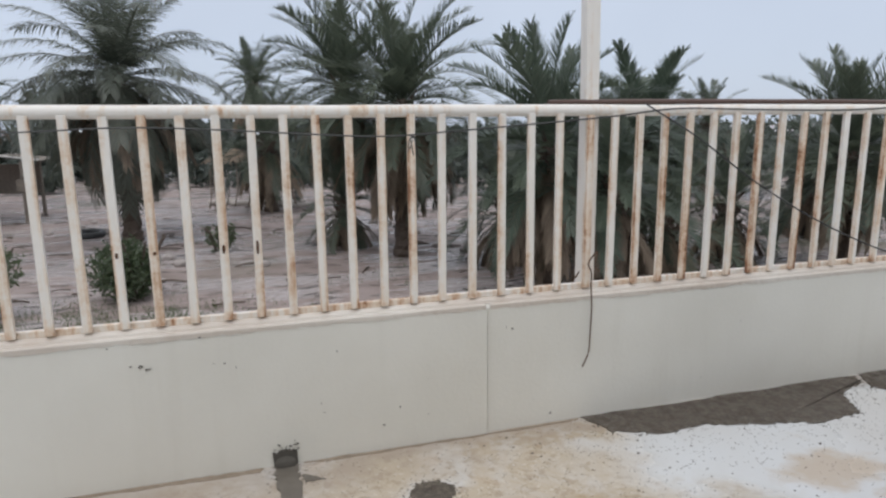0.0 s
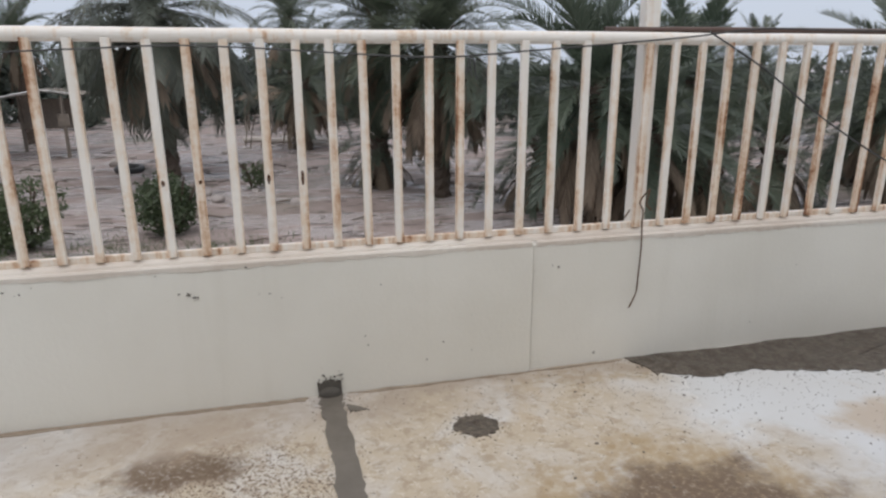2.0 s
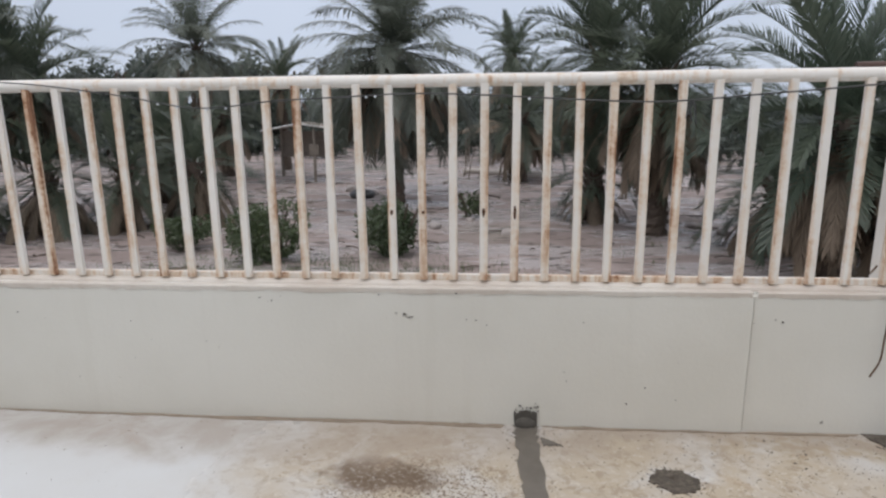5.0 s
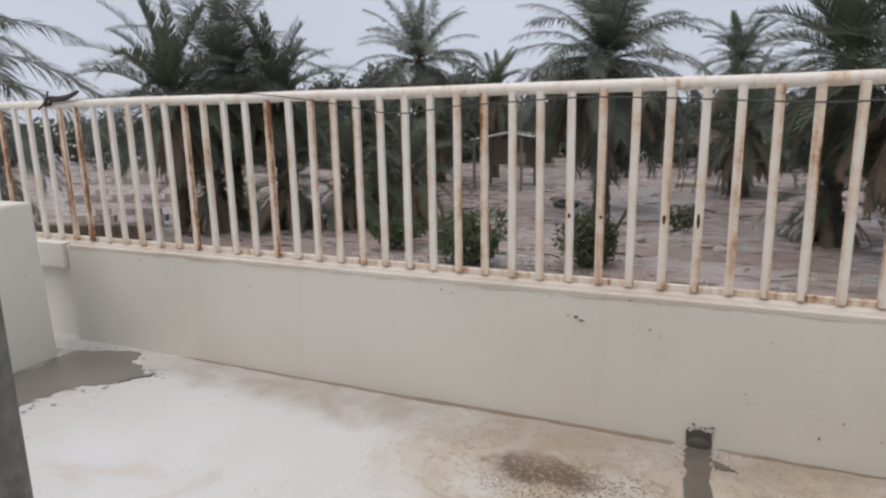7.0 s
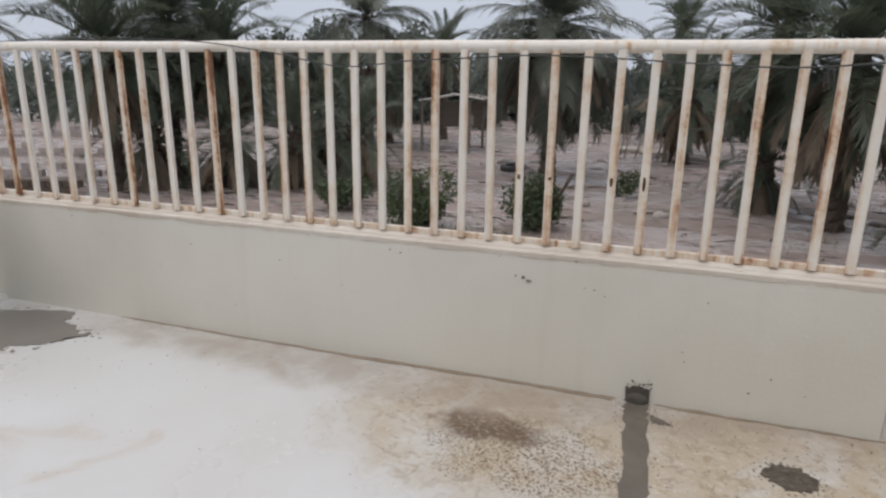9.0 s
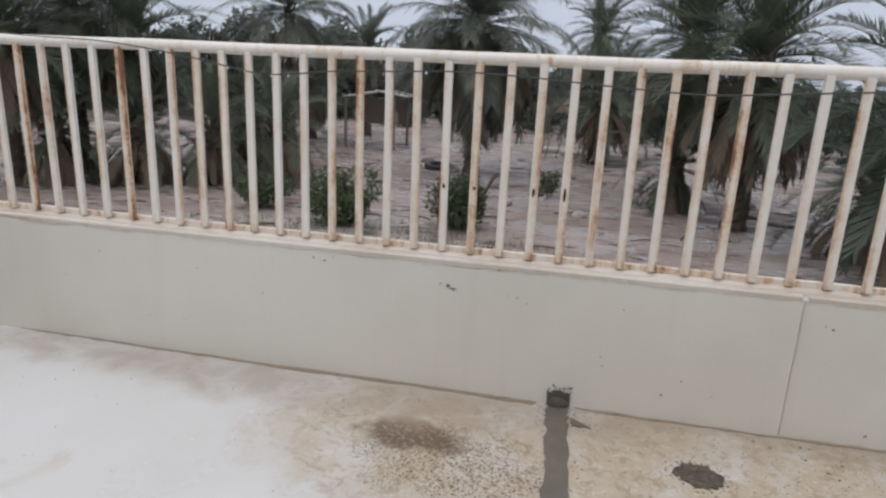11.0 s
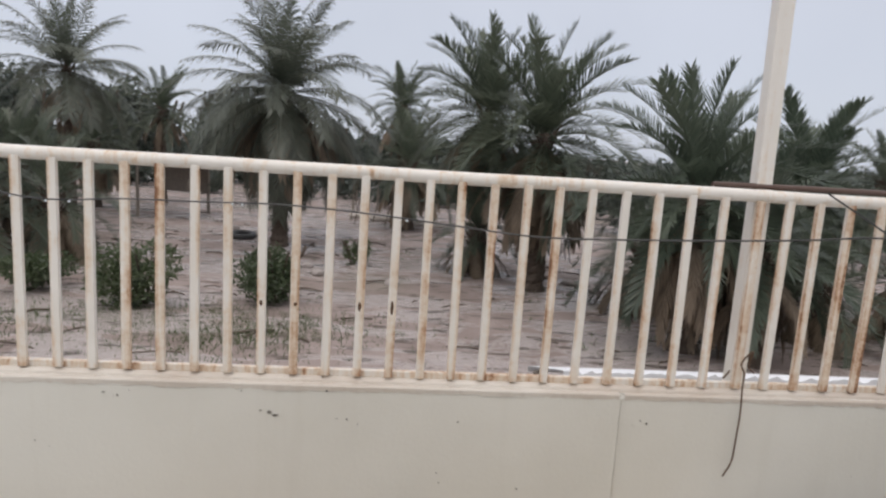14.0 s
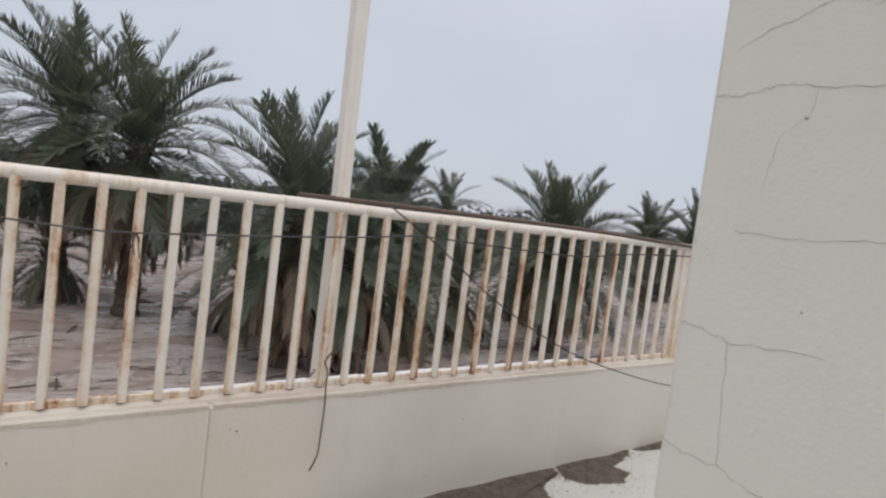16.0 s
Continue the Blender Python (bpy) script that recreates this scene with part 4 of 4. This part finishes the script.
def bush(name, label, x, y, size, count, leaf, mat, seed, category="bush"):
    rng = random.Random(seed)
    b = tagged(empty(name, (x, y, GROUND_Z - 0.03)), label, category)
    st = bmesh.new()
    for k in range(6):
        u = rng.uniform(0, 6.28)
        tube(st, smooth_path([(0.03 * math.cos(u), 0.03 * math.sin(u), 0), (0.25 * size[0] * math.cos(u), 0.25 * size[1] * math.sin(u), size[2] * 0.7), (0.6 * size[0] * math.cos(u), 0.6 * size[1] * math.sin(u), size[2] * 1.5)], 4), 0.02 * max(1, size[2]), 5)
    part("stem", st, M_BARK, b, "thin brown stems")
    cr = bmesh.new()
    for k in range(7):
        u, q = rng.uniform(0, 6.28), rng.uniform(0, 0.55)
        leaf_cloud(cr, (size[0] * q * math.cos(u), size[1] * q * math.sin(u), size[2] * rng.uniform(0.55, 1.25)), (size[0] * 0.6, size[1] * 0.6, size[2] * 0.72), count // 7, leaf, rng)
    part("crown", cr, mat, b)
    return b


bush("bush", "round green citrus bush on the muddy ground", -4.3, 10.6, (1.2, 1.05, 0.80), 4200, 0.055, M_BUSH, 1)
bush("bush", "leafy green citrus bush in front of the palm trunk", -1.8, 11.1, (1.05, 1.0, 0.84), 3800, 0.055, M_BUSH, 2)
bush("bush", "small sparse green seedling among the mud", -0.45, 15.5, (0.55, 0.45, 0.52), 420, 0.07, M_BUSH, 3)
bush("bush", "dark low bush under the palms", -6.9, 11.4, (1.0, 0.9, 0.5), 2200, 0.06, M_BUSH, 4)
rng = random.Random(31)
for k in range(30):
    x = -34 + 62 * k / 29 + rng.uniform(-0.9, 0.9)
    y = 43 + rng.uniform(-2.0, 4.5) - 0.3 * max(0, x) - 0.3 * max(0, -x - 12)
    h = rng.uniform(3.3, 4.1) if x < -8 else (rng.uniform(2.3, 2.9) if x < 6 else rng.uniform(1.7, 2.1))
    bush("tree", "far grey-green broadleaf tree in the thicket", x, y, (rng.uniform(2.4, 3.3), rng.uniform(1.8, 2.6), h), 2600, 0.22, M_FAR, 60 + k, "tree")
for k in range(14):
    x = -15 + 2.7 * k + rng.uniform(-0.8, 0.8)
    bush("shrub", "dark undergrowth shrub in the shade of the grove", x, 37 + rng.uniform(-1.5, 2.5) - 0.3 * max(0, x), (1.7, 1.3, rng.uniform(0.8, 1.3)), 1300, 0.16, M_FAR, 120 + k, "shrub")
for k in range(12):
    x = 12 + 2.6 * k
    bush("tree", "far grey-green broadleaf tree at the grove's edge", x, 27 - 1.2 * k + rng.uniform(-2, 2), (2.0, 1.7, rng.uniform(1.55, 1.95)), 1700, 0.19, M_FAR, 90 + k, "tree")

bm = bmesh.new()
rng = random.Random(12)
for _ in range(14000):
    k = rng.random()
    if k < 0.6:
        x, y = rng.gauss(-3.2, 1.7), rng.gauss(9.2, 0.8)
    else:
        x, y = rng.uniform(-14, 9), rng.uniform(7, 22)
        if noise.noise(Vector((x * 0.4, y * 0.4, 2))) < 0.15:
            continue
    h = rng.uniform(0.04, 0.16)
    a = rng.uniform(0, 6.28)
    p = Vector((x, y, GROUND_Z - 0.04))
    e = Vector((math.cos(a), math.sin(a), 0)) * 0.012
    bm.faces.new([bm.verts.new(v) for v in (p - e, p + e, p + Vector((rng.uniform(-0.08, 0.08), rng.uniform(-0.08, 0.08), h)))])
tagged(part("grass", bm, M_GRASS), "sparse green grass tufts on the mud", "grass", kind="stuff")

# dense woods in the distance
bm = bmesh.new()
rng = random.Random(77)
for k in range(170):
    a = radians(-72 + 144 * k / 169 + rng.uniform(-1, 1))
    d = rng.uniform(46, 64)
    h = rng.uniform(1.6, 2.5)
    leaf_cloud(bm, (d * math.sin(a), d * math.cos(a) - 2, GROUND_Z + h * 0.8), (rng.uniform(2.0, 3.2), 1.6, h), 190, 0.36, rng)
tagged(part("far_woods", bm, M_FAR), "distant grey-green woods beyond the grove", "woods", kind="stuff")

# dead leaves and sticks washed over the mud
bm = bmesh.new()
for _ in range(420):
    x, y = rng.uniform(-16, 12), rng.uniform(7, 27)
    if noise.noise(Vector((x * 0.5, y * 0.7, 8))) < 0.0:
        continue
    a, s = rng.gauss(0, 0.6), rng.uniform(0.08, 0.4)
    d = Vector((math.cos(a), math.sin(a), 0)) * s
    tube(bm, [(x - d.x, y - d.y, GROUND_Z + 0.02), (x, y, GROUND_Z + 0.05), (x + d.x, y + d.y, GROUND_Z + 0.02)], rng.uniform(0.008, 0.025), 4)
tagged(part("ground_litter", bm, M_BARK), "washed-up sticks and dead leaves on the mud", "litter", kind="stuff")

# ---- shed, logs, low walls, canes ----
shed = tagged(empty("shed", (-8.1, 25.2, GROUND_Z)), "open shelter with a pale sheet gable roof on grey posts", "shed")


def roof_slope(x0, z0, x1, z1, y0, y1, ribs):
    """A corrugated roof sheet between two heights, with thickness."""
    bm = bmesh.new()
    rows = []
    for i in range(ribs * 2 + 1):
        y = y0 + (y1 - y0) * i / (ribs * 2)
        up = 0.015 if i % 2 else -0.015
        rows.append([bm.verts.new(p) for p in ((x0, y, z0 + up), (x1, y, z1 + up), (x1, y, z1 + up - 0.02), (x0, y, z0 + up - 0.02))])
    for a, b in zip(rows, rows[1:]):
        for k in range(4):
            bm.faces.new((a[k], a[(k + 1) % 4], b[(k + 1) % 4], b[k]))
    bm.faces.new(rows[0])
    bm.faces.new(rows[-1])
    bmesh.ops.recalc_face_normals(bm, faces=bm.faces)
    return bm


part("roof_sheet", roof_slope(-1.52, 2.18, 0.0, 2.46, -1.2, 1.2, 9), M_ROOF, shed, "pale corrugated roof sheet")
part("roof_sheet", roof_slope(0.01, 2.46, 1.35, 2.26, -1.2, 1.2, 9), M_WOOD, shed, "weathered grey roof sheet")
part("ridge_batten", tube(bmesh.new(), [(-0.05, -1.24, 2.48), (0.7, -1.24, 2.38), (1.36, -1.24, 2.29)], 0.03, 6), M_ROOF, shed, "pale edge batten")
for x, y in ((-1.4, -1.1), (-1.4, 1.1), (0.75, -1.1), (0.75, 1.1)):
    part("post", cyl(bmesh.new(), (x, y, 0), (x, y, 2.24), 0.075, 0.06, 8), M_WOOD, shed)
# added panel: stands in for the shade under the open roof
part("shade_panel", box(bmesh.new(), -1.35, 0.72, 1.12, 1.16, 0.9, 2.05, 0.004), M_WOOD, shed, "added panel standing in for the shade under the roof")
part("board", box(bmesh.new(), 0.55, 0.95, -1.17, -1.13, 1.15, 1.6, 0.004), M_WOOD, shed, "dark board nailed to the post")

hut = tagged(empty("thatched_shelter", (-0.2, 32.5, GROUND_Z)), "small thatched shelter of dry fronds on thin poles", "shelter")
rng = random.Random(44)
th = bmesh.new()
for k in range(520):
    u = rng.uniform(0, 6.283)
    r0, r1 = rng.uniform(0.0, 0.8), rng.uniform(1.1, 1.75)
    a = Vector((r0 * math.cos(u), r0 * 0.7 * math.sin(u), 2.3 - 0.28 * r0 + rng.uniform(-0.05, 0.05)))
    b = Vector((r1 * math.cos(u + rng.uniform(-0.2, 0.2)), r1 * 0.7 * math.sin(u), 2.22 - 0.34 * r1 + rng.uniform(-0.12, 0.04)))
    e = Vector((-math.sin(u), math.cos(u), 0)) * 0.03
    th.faces.new([th.verts.new(v) for v in (a - e, a + e, b + e * 0.5, b - e * 0.5)])
part("thatch", th, M_DEAD, hut, "ragged dry frond thatch")
for x, y in ((-1.2, -0.6), (1.2, -0.6), (-1.1, 0.7), (1.15, 0.7), (0.1, -0.8)):
    part("pole", cyl(bmesh.new(), (x, y, 0), (x * 0.96, y, 1.95), 0.05, 0.035, 7), M_WOOD, hut)

tyre = bmesh.new()
ringn, tube_n = 28, 10
rings = []
for i in range(ringn):
    u = 2 * math.pi * i / ringn
    rings.append([tyre.verts.new(((0.36 + 0.10 * math.cos(v)) * math.cos(u), (0.36 + 0.10 * math.cos(v)) * math.sin(u), 0.11 + 0.11 * math.sin(v))) for v in [2 * math.pi * j / tube_n for j in range(tube_n)]])
for i in range(ringn):
    a, b = rings[i], rings[(i + 1) % ringn]
    for j in range(tube_n):
        tyre.faces.new((a[j], b[j], b[(j + 1) % tube_n], a[(j + 1) % tube_n]))
bmesh.ops.recalc_face_normals(tyre, faces=tyre.faces)
ob = tagged(part("tyre", tyre, M_WIRE, None, "", True), "old black tyre lying flat on the mud", "tyre")
ob.matrix_world = pose(-4.45, 19.9, GROUND_Z - 0.02, 5, 0, 20)

rng = random.Random(17)
for k, (x, y, a, l) in enumerate(((1.75, 26.3, 3, 2.1), (2.1, 24.9, -4, 1.7), (0.4, 26.6, 6, 1.5), (0.9, 27.4, -8, 1.1), (-0.7, 27.3, 12, 1.2))):
    bm = tube(bmesh.new(), [(-l / 2, 0, 0), (-l / 6, 0.04, 0.01), (l / 5, -0.03, 0), (l / 2, 0.02, 0.03)], 0.12, 8, [1, 0.9, 0.95, 0.6])
    cyl(bm, (l * 0.1, 0, 0.02), (l * 0.25, -0.05, 0.28), 0.03, 0.015, 6)
    ob = tagged(part("log", bm, M_LOG), "pale stripped log lying on the mud", "log", "logs on the mud")
    ob.matrix_world = pose(x, y, GROUND_Z + 0.13, 0, 0, a)
for k, (x, y) in enumerate(((-0.95, 25.2), (-0.55, 25.6), (-0.2, 26.4), (-1.2, 26.1))):
    bm = tube(bmesh.new(), [(0, 0, -0.1), (0.12 + rng.uniform(-0.1, 0.1), 0, 0.7), (0.25 + rng.uniform(-0.2, 0.2), 0, 1.5)], 0.032, 6, [1, 0.8, 0.5])
    ob = tagged(part("cane", bm, M_WOOD), "thin grey cane stuck slanting in the mud", "cane", "canes in the mud")
    ob.location = (x, y, GROUND_Z)
for k in range(30):
    r = rng.uniform(0.08, 0.26)
    bm = bmesh.new()
    bmesh.ops.create_icosphere(bm, subdivisions=2, radius=r)
    for v in bm.verts:
        v.co *= 1 + 0.35 * noise.noise(v.co * 6 + Vector((k * 3.1, 0, 0)))
        v.co.z *= 0.6
    ob = tagged(part("stone", bm, M_STONE), "pale rough stone half sunk in the mud", "stone", "stones on the mud")
    ob.location = (rng.uniform(-6, 6), rng.uniform(12, 24), GROUND_Z + r * 0.2)
for k, (x, y, l, a) in enumerate(((-17.5, 11.5, 5.0, 20), (-20.5, 16.5, 7.0, 25), (-16.8, 8.4, 3.2, 15), (-27, 22, 9.0, 20))):
    lw = tagged(empty("field_wall", (x, y, GROUND_Z - 0.05)), "low broken pale block wall on the reddish ground", "wall")
    lw.rotation_euler.z = radians(a)
    n = int(l / 0.42)
    for i in range(n):
        for c in range(3):
            if rng.random() < 0.12 + 0.22 * c:
                continue
            part("block", box(bmesh.new(), -l / 2 + i * 0.42 + 0.2 * (c % 2), -l / 2 + i * 0.42 + 0.40 + 0.2 * (c % 2), -0.1, 0.1, c * 0.21, c * 0.21 + 0.2, 0.012), M_STONE, lw)
mud = tagged(empty("mud_wall", (-14.6, 8.6, GROUND_Z - 0.05)), "low brown mud-brick wall on the reddish ground", "wall")
mud.rotation_euler.z = radians(18)
for i in range(9):
    for c in range(4):
        part("brick", box(bmesh.new(), -1.8 + i * 0.4 + 0.2 * (c % 2), -1.42 + i * 0.4 + 0.2 * (c % 2), -0.12, 0.12, c * 0.18, c * 0.18 + 0.172, 0.012), M_BARK, mud)
